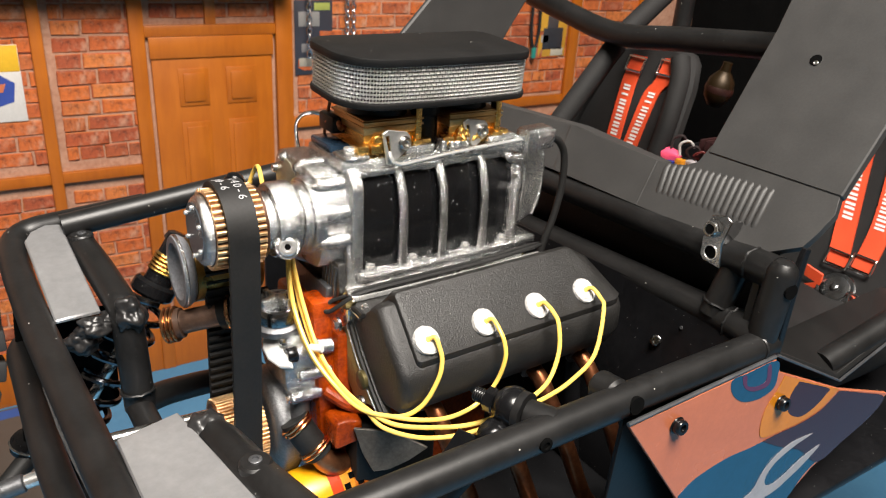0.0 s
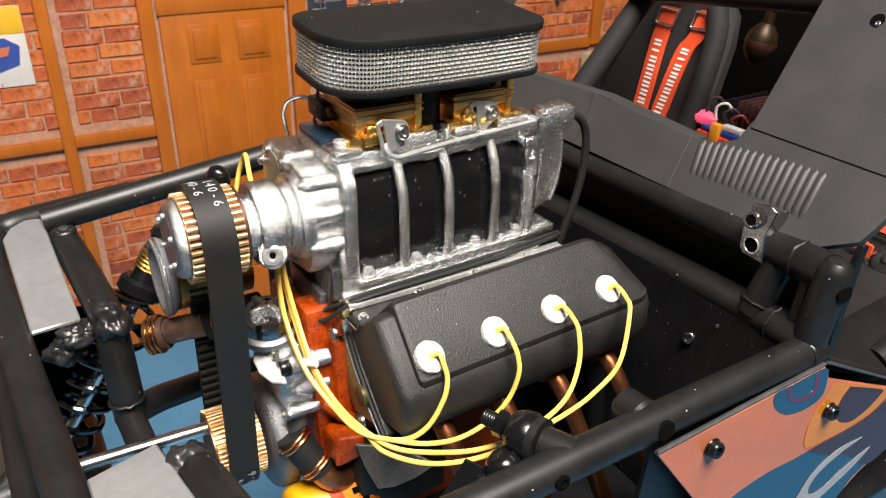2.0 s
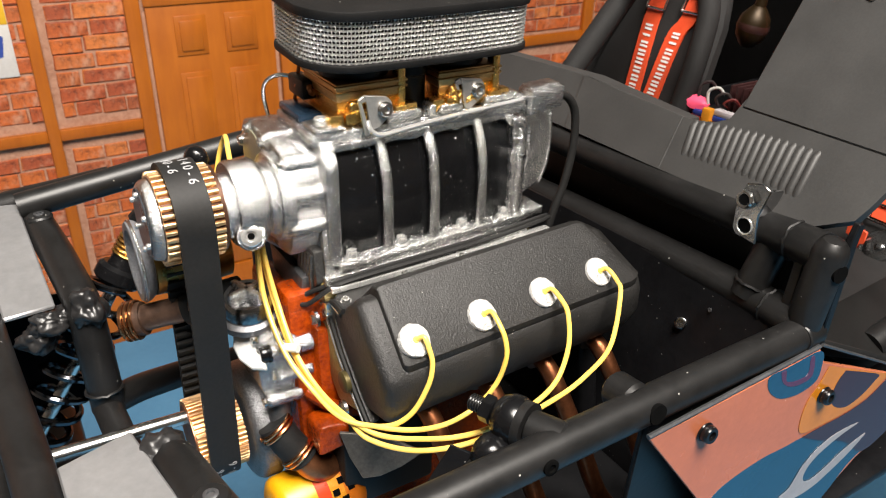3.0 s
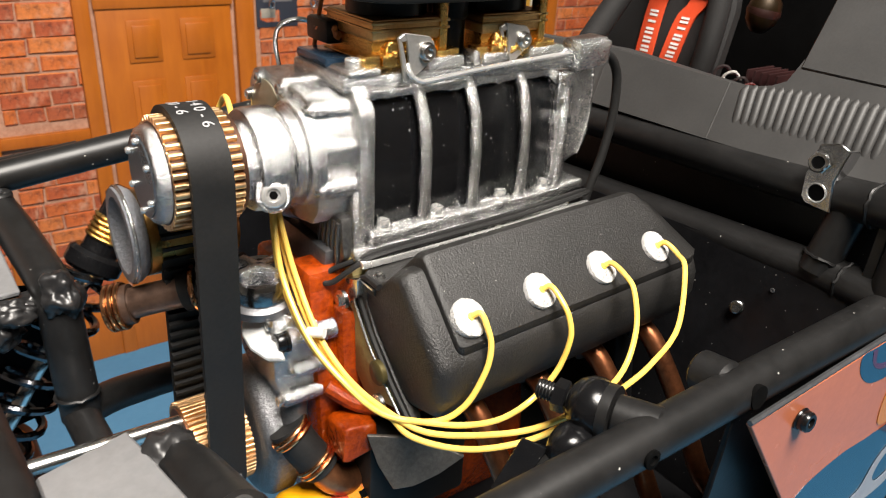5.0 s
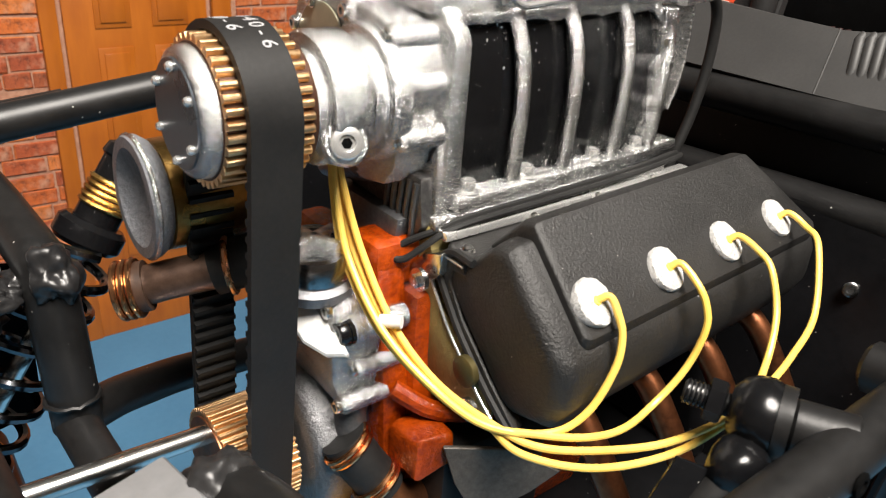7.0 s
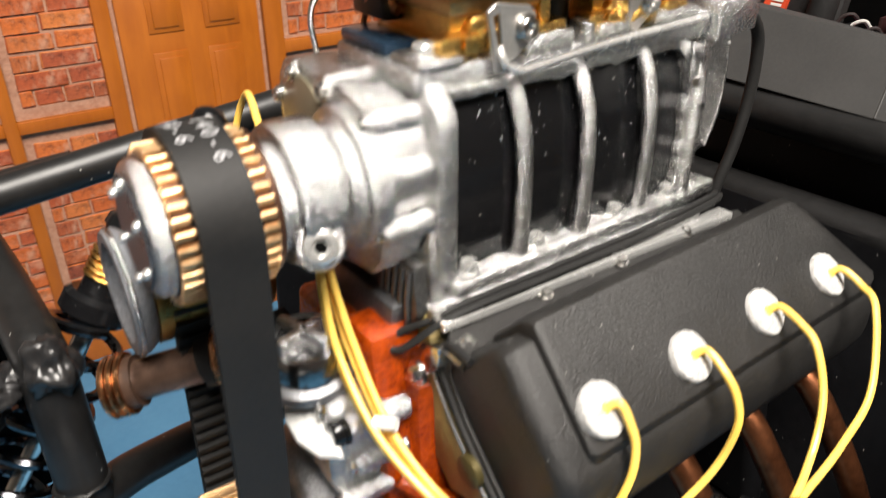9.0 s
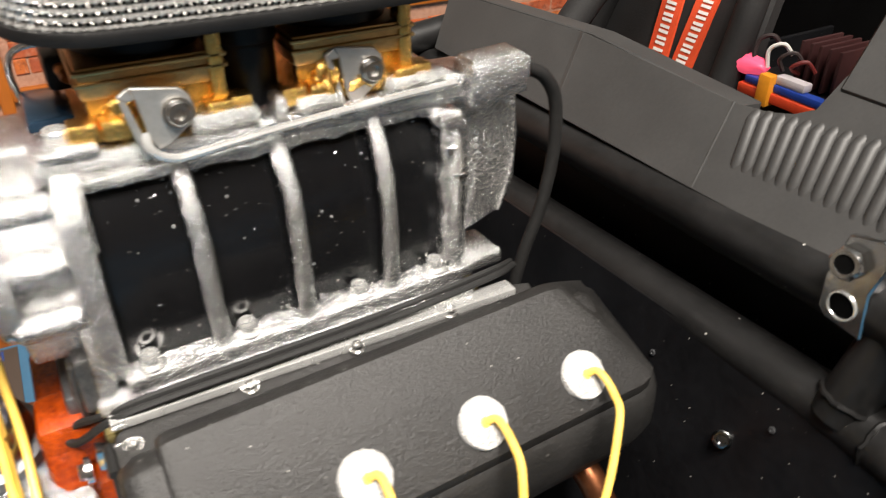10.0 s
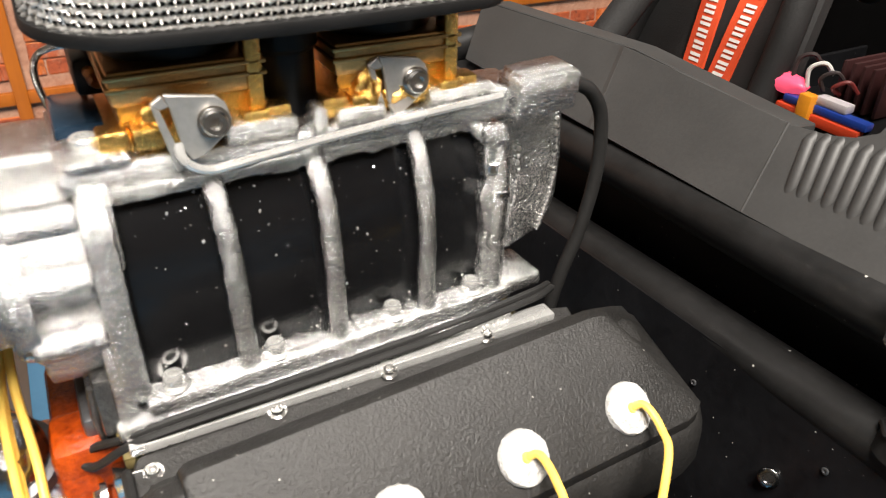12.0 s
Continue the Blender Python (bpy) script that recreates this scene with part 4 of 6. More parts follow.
part("deck_corner", box(80.5, 88, 153, 160, 137, 143.5, 1.2), ORANGE_BLOCK, block)
part("sump_rail", box(86, 106, 143.5, 150, 97, 115.5, 0.8), RUBBER, block, "dark sump rail")
HEAD_METAL = surface("olive_grey_casting", (0.20, 0.155, 0.05), (0.34, 0.275, 0.10), 0.35, 0.2, 1500, 170, 0.5, 0.0003)
for s in (-1, 1):
    part("head", prism([(CENTRE + s * d, z) for d, z in ((4, 146.2), (11, 145.6), (11.9, 142.5), (12.1, 138.8), (16.9, 134.4), (23.1, 129.7), (25.5, 126.4), (16, 123), (6, 132))],
                       "x", 86.8, 133, 0.4), HEAD_METAL, block, "dull olive grey cylinder head")
part("head_strip", box(87.6, 137, 148.9, 151.4, 144.2, 145.4, 0.25), ZINC, block, "bright machined strip")
olive = plain("olive_brass", (0.10, 0.08, 0.03), 0.4, 0.6)
part("head_boss", lathe([(0, 2.0), (0.8, 2.0), (1.0, 1.7), (1.0, 0)], (86.4, 141.4, 130.8), (-1, 0, 0), 24), olive, block, "dull brass boss")
part("head_corner", prism([(147.2, 144.0), (150.8, 142.6), (153.4, 139.8), (152.6, 137.6), (149.6, 138.8), (147.4, 141.0)], "x", 85.6, 88.6, 0.4), STEEL, block, "bare machined head corner")
for at in ((84.6, 138.4, 127.8), (84.8, 149.6, 139.8)):
    part("stud", join(lathe([(0, 1.5), (0.6, 1.5), (0.6, 0)], at, (-1, 0, 0), 20), hex_nut((at[0] - 0.5, at[1], at[2]), (-1, 0, 0), 0.9, 0.8)), STEEL, block)

# valve cover
BODY = [(148.2, 139.8), (147.6, 142.8), (144.8, 144.0), (140.8, 147.9), (138.4, 148.4), (128.8, 138.9), (127.8, 137.0), (127.7, 133.0), (129.4, 129.2), (135.0, 127.6)]
PLATEAU = [(145.4, 144.8), (140.6, 149.9), (138.6, 150.4), (128.7, 140.4), (128.9, 138.6), (139.6, 146.8)]


def cover_section(outline, centre, x, s):
    cy, cz = centre
    back = 1.5 if x > 140 else 0.0
    return [(x - back * max(0, z - 145.2), cy + (y - cy) * s + 0.05 * (x - 95), cz + (z - cz) * s) for y, z in outline]


cover = thing("valve_cover", (118, 140, 126), "black wrinkle-finish valve cover with four white plug discs", "valve cover")
NOSE = [(87.2 + 2.4 * (1 - math.cos(a)), 1 - 0.2 * (1 - math.sin(a))) for a in (0.0, 0.25, 0.5, 0.8, 1.15, math.pi / 2)]
part("shell", skin([cover_section(BODY, (143.0, 138.0), x, s) for x, s in NOSE + [(143.0, 1.0), (145.8, 0.95), (147.4, 0.86), (148.2, 0.76)]], 0.9), BLACK_WRINKLE, cover)
STEP = [(91.0 + 1.2 * (1 - math.cos(a)), 1 - 0.11 * (1 - math.sin(a))) for a in (0.0, 0.3, 0.65, 1.05, math.pi / 2)]
part("raised_panel", skin([cover_section(PLATEAU, (138.4, 144.0), x, s) for x, s in STEP + [(143.2, 1.0), (144.9, 0.96), (146.0, 0.88)]], 0.8), BLACK_WRINKLE, cover)
part("rim", prism([(144.4, 143.6), (147.0, 143.7), (148.6, 142.6), (149.2, 140.0), (145.2, 134.6), (139.3, 129.2), (134.4, 125.8), (133.4, 127.0), (138.2, 130.8), (144.0, 136.0), (147.0, 140.2), (146.4, 141.8), (144.4, 142.0)], "x", 86.9, 88.7, 0.3), BLACK_WRINKLE, cover, "black rim against the gasket")
part("long_rim", slab([(87.2, 147.2, 143.0), (87.9, 149.0, 143.1), (89.4, 150.1, 143.2), (92.5, 150.4, 143.25), (136, 151.6, 143.9), (140, 150.4, 143.8), (139, 146.4, 143.2), (88.6, 144.2, 142.4), (87.4, 145.4, 142.6)], 0.9, 0.3, (0, 0, 1)), BLACK_WRINKLE, cover)
RIM = [(143.6, 143.8), (147.2, 143.9), (149.2, 142.4), (149.3, 139.6), (145.2, 134.4), (139.3, 129.0), (134.4, 125.6)]
seal = [Vector((87.0, y + 0.3, z - 0.2)) for y, z in RIM]
part("gasket_edge", sweep(rounded_path([p + Vector((-0.2, 0.55, -0.45)) for p in seal], 1.6), 0.26, 8), ZINC, cover, "pale gasket edge")
part("rim_bead", sweep(rounded_path([p + Vector((-0.1, -0.9, 0.7)) for p in seal], 1.6), 0.55, 8), RUBBER, cover)
for at in ((89.2, 146.8, 143.6), (102.0, 148.7, 144.3), (114.7, 148.8, 144.6), (127.5, 149.4, 144.7)):
    part("cover_bolt", join(socket_screw(at, (-0.05, -0.25, 1), 0.7, 0.8), lathe([(0, 1.0), (0.2, 1.0), (0.2, 0)], at, (-0.05, -0.25, 1), 20)), STEEL, cover, "steel cover bolt")
nrm = Vector((0.10, -0.707, 0.707)).normalized()
DISCS = [Vector((94.1 + 13.95 * i, 131.1 + 0.83 * i, 143.1)) for i in range(4)]
for d in DISCS:
    bm = lathe([(-0.6, 2.8), (0.2, 2.9), (0.55, 2.75), (0.7, 2.2), (0.75, 1.2), (0.75, 0)], d, nrm, 36)
    for v in bm.verts:
        v.co += nrm * 0.10 * noise.noise(v.co * 1.6) + (v.co - d) * 0.05 * noise.noise(v.co * 2.1)
    part("plug_disc", bm, WHITE_FELT, cover, "rough white plug disc")

# supercharger
blower = thing("supercharger", (110, CENTRE, 146), "cast silver supercharger with black side panels", "supercharger")
CASE = [(152.9, 148), (152.3, 153), (152.2, 158), (152.5, 163), (153.3, 167), (155, 170), (171, 170), (173, 160), (172, 149)]
part("case", yawed(prism([(y + 0.9, z) for y, z in CASE], "x", 91, 130.5, 0.3)), BLACK_GLOSS, blower, "gloss black painted rotor case")
part("front_flange", prism(rounded_outline(150.9, 173, 147.4, 169.4, 2.8), "x", 88.3, 90.9, 0.5), SILVER, blower)
part("flange_web", prism([(151.9, 163), (153, 169.6), (157, 172.4), (169, 172.4), (173, 169), (173, 160)], "x", 88.6, 91.3, 0.5), SILVER, blower)
part("gear_cover", prism([(153.6, 152.6), (153.0, 155.2), (153.2, 158.4), (154.0, 159.6), (153.2, 161.0), (153.0, 164.4), (154.2, 167.4), (156.6, 169.3), (160.6, 169.9), (165, 170.2), (172, 170.4), (174.8, 169.8),
                           (176.6, 167.6), (177.0, 163.4), (176.6, 156), (172, 150.6), (160, 149.4), (155.6, 150.2)], "x", 82.6, 88.6, 0.5), SILVER, blower)
part("gear_face", lathe([(0, 5.6), (0.25, 5.6), (0.35, 5.2)], (82.5, 169.6, 163.4), (-1, 0, 0), 30), plain("olive_steel", (0.30, 0.27, 0.19), 0.4, 0.6), blower, "flat olive grey cover face")
for y, z, r in ((155.3, 167.5, 1.6), (153.1, 162.5, 1.5), (152.7, 156.7, 1.5), (163.8, 168.9, 1.7), (171.6, 168.9, 1.5), (175.6, 165.4, 1.4)):
    lobe = part("boss", rod((82.2, y, z), (88.6, y, z), r, 18, 0.5), SILVER, blower)
    part("boss_screw", join(socket_screw((82.2, y, z), (-1, 0, 0), 0.85, 0.7), lathe([(0, 1.05), (0.15, 1.05), (0.15, 0)], (82.2, y, z), (-1, 0, 0), 16)), STEEL, lobe)
part("housing_foot", prism([(151.6, 156.0), (154.0, 152.2), (158.5, 149.2), (158.5, 146.6), (151.2, 146.6)], "x", 87.4, 89.4, 0.4), SILVER, blower)
part("rear_plate", prism([(130.2, 168.8), (141.2, 168.6), (141.8, 162), (141.6, 156.8), (140.9, 154.2), (139.2, 152.2), (135.6, 150.8), (130.2, 149.6)], "y", 157.2, 172.5, 0.6, 3), SILVER, blower)
for x in (134.7, 140.0):
    run = smooth_path([(x + 0.4, 157.15, 168.0), (x + 0.8, 157.1, 160.6), (x + 0.1, 157.1, 155.6), (x - 0.9, 157.15, 152.5)], 8)
    beads = []
    for k, p in enumerate(run):
        beads += [lump(p + Vector((random.uniform(-0.12, 0.12), 0, 0)), (0.17 + random.uniform(0, 0.12), 0.16, 0.26 + random.uniform(0, 0.14)), k * 1.7 + x, 0.3, 1)]
    part("cast_seam", join(*beads), ZINC, blower, "broken bright casting seam")
bm = prism([(128.6, 149.2), (131.9, 149.2), (131.9, 167.4), (131.0, 169.2), (128.4, 169.2)], "y", 153.3, 156.8, 0.2)
bmesh.ops.subdivide_edges(bm, edges=[e for e in bm.edges if abs(e.verts[0].co.z - e.verts[1].co.z) > 12], cuts=36)
for v in bm.verts:
    v.co.x += (0.7 * noise.noise(v.co * 0.5) + 0.4 * noise.noise(v.co * 1.6)) * (v.co.x < 130)
part("corner_web", bm, SILVER, blower, "ragged silver web beside the black panel")
bm = box(91.2, 130.4, 153.7, 155.5, 168.6, 169.9, 0.15)
bmesh.ops.subdivide_edges(bm, edges=[e for e in bm.edges if abs(e.verts[0].co.x - e.verts[1].co.x) > 20], cuts=60)
for v in bm.verts:
    v.co.z += (0.5 * noise.noise(v.co * 0.55) + 0.25 * noise.noise(v.co * 1.7)) * (v.co.z < 169)
part("paint_edge", yawed(bm), SILVER, blower, "ragged silver strip over the black paint")
part("top_plate", box(87.6, 132, 154.4, 171, 169.6, 172.0, 0.6), SILVER, blower)
part("top_lug", box(88.2, 93.6, 154.0, 160, 171.8, 173.0, 0.5), SILVER, blower)
part("lug_screw", socket_screw((90.4, 156.8, 172.9), (0, 0, 1), 1.25, 1.2), ZINC, blower)
part("blue_steel_plate", box(88.2, 95, 161, 171, 171.9, 173.4, 0.5, 2), plain("blued_steel", (0.025, 0.05, 0.085), 0.22, 0.5), blower, "dark blued steel plate")
for b in ((101.8, 108.6, 154.2, 157, 171.6, 173.8), (110.0, 111.4, 153.8, 157, 171.2, 174.2), (112.4, 117.4, 154.2, 157, 171.6, 173.6), (122.5, 130, 154.6, 158, 171.6, 173.8)):
    part("carb_pad", box(*b, 0.45), SILVER, blower)
part("base_flange", yawed(box(90.2, 132.6, 150.7, 174, 146.8, 148.6, 0.4)), SILVER, blower)
part("manifold_plate", box(87, 131.6, 150.4, 174.6, 145.0, 146.7, 0.3), SILVER, blower)
part("manifold_valley", prism([(154, 146), (171, 146), (168, 137), (156, 137)], "x", 84, 134, 0.6), DARK_STEEL, blower)
CAST_DARK = surface("dark_cast_metal", (0.07, 0.07, 0.07), (0.17, 0.165, 0.16), 0.3, 0.85, 1600, 160, 0.6, 0.0003)
part("manifold_end", prism([(152.4, 151.6), (169, 151.6), (169, 146.6), (161, 142.6), (155.2, 141.0), (151.6, 145.4)], "x", 85.8, 88.4, 0.6), CAST_DARK, blower, "dark ribbed manifold end")
for k in range(5):
    part("end_rib", sweep([(85.7, 152.9 + 1.35 * k, 150.8), (85.4, 153.1 + 1.35 * k, 147), (85.8, 153.6 + 1.35 * k, 142.9 + 0.3 * k)], 0.4, 8), CAST_DARK, blower)
part("end_pipe", sweep(smooth_path([(84.6, 171, 147.6), (84.4, 165, 149.4), (84.6, 160.4, 150.6), (86.4, 157, 151.4)]), 1.9, 16), CAST_DARK, blower)
part("end_screw", socket_screw((85.2, 157.8, 143.7), (-1, -0.2, 0.1), 1.05, 0.8), DARK_STEEL, blower)
for k, x in enumerate((93.1, 103.6, 117.3, 127.7)):
    part("flange_bolt", yawed(join(socket_screw((x, 152.4, 148.6), (0, 0, 1), 1.05, 1.7), lathe([(0, 1.5), (0.3, 1.5), (0.3, 0)], (x, 152.4, 148.5), (0, 0, 1), 20))), ZINC, blower, "steel flange bolt")
for x in (100.3, 110.3, 121.2, 130.2):
    slant = 2.2 if x > 130 else 0.0
    pts = smooth_path([(x + 0.4, 152.2, 148.4), (x + 0.2, 151.9, 152.5), (x + 0.1, 151.7, 158), (x + slant * 0.2, 152.0, 163), (x - 0.2 + slant * 0.1, 152.7, 166.5), (x - 0.3 - slant, 154.4, 169.9)], 5)
    bm = sweep(pts, 0.98, 12)
    for v in bm.verts:
        v.co += Vector((1, 0.3, 0)) * (0.14 * noise.noise(v.co * 0.9) + 0.12 * noise.noise(v.co * 2.6))
    for v in bm.verts:
        v.co.x = x + (v.co.x - x) * 1.08
    part("rib", yawed(bm), SILVER, blower, "raised silver rib")
part("rear_foot", yawed(box(131.0, 137.6, 151.4, 158, 146.8, 148.8, 0.5)), SILVER, blower)
flecks = bmesh.new()
dice = random.Random(41)
for k in range(170):
    rib_x = dice.choice((91.6, 100.3, 110.3, 121.2, 128.6))
    z = dice.choice((dice.uniform(149.5, 168.4), 168.6 - dice.expovariate(0.7), 148.9 + dice.expovariate(1.2)))
    x = rib_x + dice.choice((-1, 1)) * (0.9 + dice.expovariate(0.9)) if dice.random() < 0.6 else dice.uniform(92, 129)
    if not (92.0 < x < 129.4 and 148.8 < z < 168.8):
        continue
    lo = max(q for q in range(5) if CASE[q][1] <= z)
    (y0, z0), (y1, z1) = CASE[lo], CASE[lo + 1]
    y = y0 + (y1 - y0) * (z - z0) / (z1 - z0) + 0.9
    size = 0.05 + 0.16 * dice.random() ** 3
    spin, rim = dice.uniform(0, 3), []
    for q in range(5):
        a, rr = spin + 1.257 * q, size * dice.uniform(0.5, 1.3)
        rim.append(flecks.verts.new((x + rr * math.cos(a), y + 0.02, z + 1.6 * rr * math.sin(a))))
    tip = flecks.verts.new((x, y - 0.05 - 0.3 * size, z))
    for q in range(5):
        flecks.faces.new((rim[q], rim[(q + 1) % 5], tip))
part("paint_flecks", yawed(flecks), ZINC, blower, "flecks of silver paint on the black panel")
for x in (105, 116):
    part("foot_pad", yawed(box(x - 3.4, x + 3.2, 151.6, 154, 148.4, 149.3, 0.35)), SILVER, blower)
for at in ((129.9, 153.6, 164.5), (130.7, 153.0, 161.2)):
    part("solder_blob", lump(at, (1.0, 0.7, 0.9), at[2], 0.4, 2), STEEL, blower)
snout = part("snout", lathe([(0, 7.9), (1.7, 7.9), (2.2, 7.5), (2.3, 6.6), (2.8, 6.1), (3.6, 6.1), (4.1, 6.5), (4.4, 7.1), (4.9, 7.4), (8.7, 7.4), (9.2, 7.1), (9.2, 5.7), (9.0, 5.6), (12.5, 5.5)], (83.2, SH_Y, SH_Z), (-1, 0, 0), 56), SILVER, blower)
lugdir = Vector((-0.30, -0.88, 0.30)).normalized()
lug_end = Vector((75.2, 151.9, 157.7))
part("clamp_lug", lathe([(0, 2.6), (4.6, 2.6), (5.0, 2.3), (5.0, 0)], lug_end - lugdir * 5, lugdir, 24), SILVER, snout)
part("clamp_screw", socket_screw(lug_end - lugdir * 0.1, lugdir, 1.8, 0.8, 0.4), ZINC, snout, "steel socket clamp screw")
# black hexagon laid on the head as the socket's shade
part("screw_socket", lathe([(0, 0.62), (0.04, 0.62), (0.04, 0)], lug_end + lugdir * 0.4, lugdir, 6), DULL_SHADE_BLACK, snout)
throttle = part("throttle_box", prism([(132.1, 169.3), (132.3, 173.6), (132.6, 173.9), (139.3, 174.2), (139.6, 173.8), (139.6, 170.0)], "y", 153.0, 157.6, 0.14), SILVER, blower, "crisp silver throttle box")
part("box_lid", prism([(132.6, 173.7), (132.8, 174.35), (139.0, 174.7), (139.3, 174.0)], "y", 153.5, 157.3, 0.12), SILVER, throttle)
part("end_tab", box(139.5, 140.1, 153.2, 156.8, 171.4, 174.0, 0.15), SILVER, throttle)
part("corner_bead", sweep(smooth_path([(132.1, 153.0, 169.4), (132.2, 152.95, 171.5), (132.4, 153.0, 173.6)]), 0.18, 6), SILVER, throttle)
part("box_step", prism([(128.4, 170.4), (128.4, 172.6), (130.6, 173.2), (132.2, 172.6), (132.2, 169.6)], "y", 154.6, 158.0, 0.2), SILVER, blower)
part("throttle_hose", sweep(smooth_path([(139.6, 156, 172.4), (142.2, 157, 171.2), (145, 157, 169.6), (147, 157, 166), (147.4, 157, 159), (146, 157, 151), (144, 157.4, 144), (142.6, 158, 136)]), 0.88, 14), RUBBER, blower, "black rubber hose")

# linkage
link = thing("throttle_linkage", (112, 153.6, 171), "steel throttle levers joined by a thin rod", "linkage")
for dx, y, dz in ((0, 153.3, 0), (20.3, 155.2, 0.1)):
    flat = lambda pts: slab([(x + dx, y, z + dz) for x, z in pts], 0.6, 0.1, (0, 1, 0))
    lever = part("lever", join(flat([(97.3, 176.6), (96.9, 177.8), (101.2, 177.1), (102.0, 176.3), (102.3, 174.9), (101.6, 173.5), (99.6, 171.9), (98.5, 171.6), (97.9, 172.7)]),
                               flat([(95.8, 177.1), (96.8, 177.75), (97.3, 176.7), (96.5, 176.5)]),
                               flat([(95.8, 177.1), (96.5, 176.5), (97.5, 172.7), (97.8, 170.9), (97.1, 170.7)])), BRUSHED, link, "bent flat steel lever with a slot")
    at = Vector((100.7 + dx, y, 174.9 + dz))
    part("lever_screw", join(socket_screw(at, (0, -1, 0.1), 1.15, 1.0), lathe([(0, 1.45), (0.3, 1.45), (0.3, 0)], at, (0, -1, 0.1), 20)), STEEL, lever, "steel lever screw")
part("rod", sweep(smooth_path([(97.5, 153.6, 173.3), (97.6, 152.9, 172.1), (98.4, 152.7, 171.2), (99.7, 152.7, 170.7), (101.2, 152.8, 170.7), (110, 153.2, 171.4), (120, 153.6, 171.9), (130.6, 154, 172.3)]), 0.48, 10), ZINC, link, "thin steel rod")

# pulleys and belt
def toothed(x0, x1, y, z, r, teeth, depth):
    pts = []
    for k in range(teeth):
        for f, rr in ((0.0, r - depth), (0.16, r - depth), (0.24, r - 0.3), (0.32, r - 0.08), (0.45, r), (0.65, r), (0.78, r - 0.08), (0.86, r - 0.3), (0.94, r - depth)):
            a = 2 * math.pi * (k + f) / teeth
            pts.append((y + rr * math.cos(a), z + rr * math.sin(a)))
    return prism(pts, "x", x0, x1, 0)


TOOTH_BRASS = surface("worn_brass_teeth", (0.58, 0.34, 0.16), (0.86, 0.60, 0.34), 0.36, 1.0, 1300, 140, 0.3, 0.0002)
pulley = thing("blower_pulley", (68, SH_Y, SH_Z), "brass toothed blower pulley with a silver screwed cap", "pulley")
part("toothed_wheel", toothed(62.0, 71.2, SH_Y, SH_Z, 7.8, 36, 0.7), TOOTH_BRASS, pulley, smooth=20)
part("wheel_rim", lathe([(0, 5.6), (0, 6.9), (0.4, 7.25), (10.0, 7.25), (10.0, 5.6)], (61.9, SH_Y, SH_Z), (1, 0, 0), 40), plain("dark_bronze", (0.07, 0.032, 0.018), 0.45, 0.6), pulley)
cap = part("cap", lathe([(0, 0), (0, 5.4), (0.15, 5.9), (0.5, 6.4), (1.0, 6.65), (1.9, 6.75), (1.9, 0)], (60.1, SH_Y, SH_Z), (1, 0, 0), 44), SILVER, pulley)
part("cap_face", lathe([(0, 0), (0, 5.5), (0.2, 5.6)], (59.95, SH_Y, SH_Z), (1, 0, 0), 40), plain("slate_enamel", (0.10, 0.11, 0.125), 0.3, 0.7), cap, "dark cap face")
for k in range(6):
    a = radians(30 + 60 * k)
    part("cap_screw", lathe([(0, 0.5), (0.35, 0.5), (0.6, 0.32), (0.65, 0)], (59.95, SH_Y + 4.75 * math.cos(a), SH_Z + 4.75 * math.sin(a)), (-1, 0, 0), 14), ZINC, cap)
crank = thing("crank_pulley", (68, CR_Y, CR_Z), "brass toothed crank pulley with a dark damper", "pulley")
part("toothed_wheel", toothed(62.4, 71.4, CR_Y, CR_Z, 7.9, 52, 0.55), TOOTH_BRASS, crank, smooth=20)
part("hub", lathe([(0, 0), (0, 6.8), (0.8, 6.9)], (62.2, CR_Y, CR_Z), (1, 0, 0), 36), COPPER, crank)
part("damper", lathe([(0, 8), (0, 10.6), (0.6, 11.6), (1.6, 12.2), (4.6, 12.2), (5.4, 11.4), (5.4, 0)], (72.2, CR_Y, CR_Z), (1, 0, 0), 48), surface("grey_cast_ring", (0.14, 0.145, 0.15), (0.30, 0.30, 0.31), 0.4, 0.8, 1800, 150, 0.8, 0.0003), crank, "dark steel damper ring")
part("shaft", rod((38, CR_Y, CR_Z + 6.4), (63.4, CR_Y, CR_Z + 5.4), 1.35, 20, 0.2), STEEL, crank, "polished steel shaft")


def belt_outline(r1, r2, n=24):
    """The open belt round two wheels, in the plane across the car."""
    d = Vector((CR_Y - SH_Y, CR_Z - SH_Z))
    base, lean = math.atan2(d.y, d.x), math.acos((r1 - r2) / d.length)
    pts = []
    for k in range(n + 1):
        a = base + lean + (2 * math.pi - 2 * lean) * k / n
        pts.append((SH_Y + r1 * math.cos(a), SH_Z + r1 * math.sin(a)))
    for k in range(n + 1):
        a = base - lean + 2 * lean * k / n
        pts.append((CR_Y + r2 * math.cos(a), CR_Z + r2 * math.sin(a)))
    return pts


def band(outer, inner, x0, x1):
    bm = bmesh.new()
    n = len(outer)
    vs = [[bm.verts.new((x, u, v)) for u, v in pts] for pts, x in ((outer, x0), (outer, x1), (inner, x1), (inner, x0))]
    for a in range(4):
        for k in range(n):
            bm.faces.new((vs[a][k], vs[a][(k + 1) % n], vs[(a + 1) % 4][(k + 1) % n], vs[(a + 1) % 4][k]))
    return bm


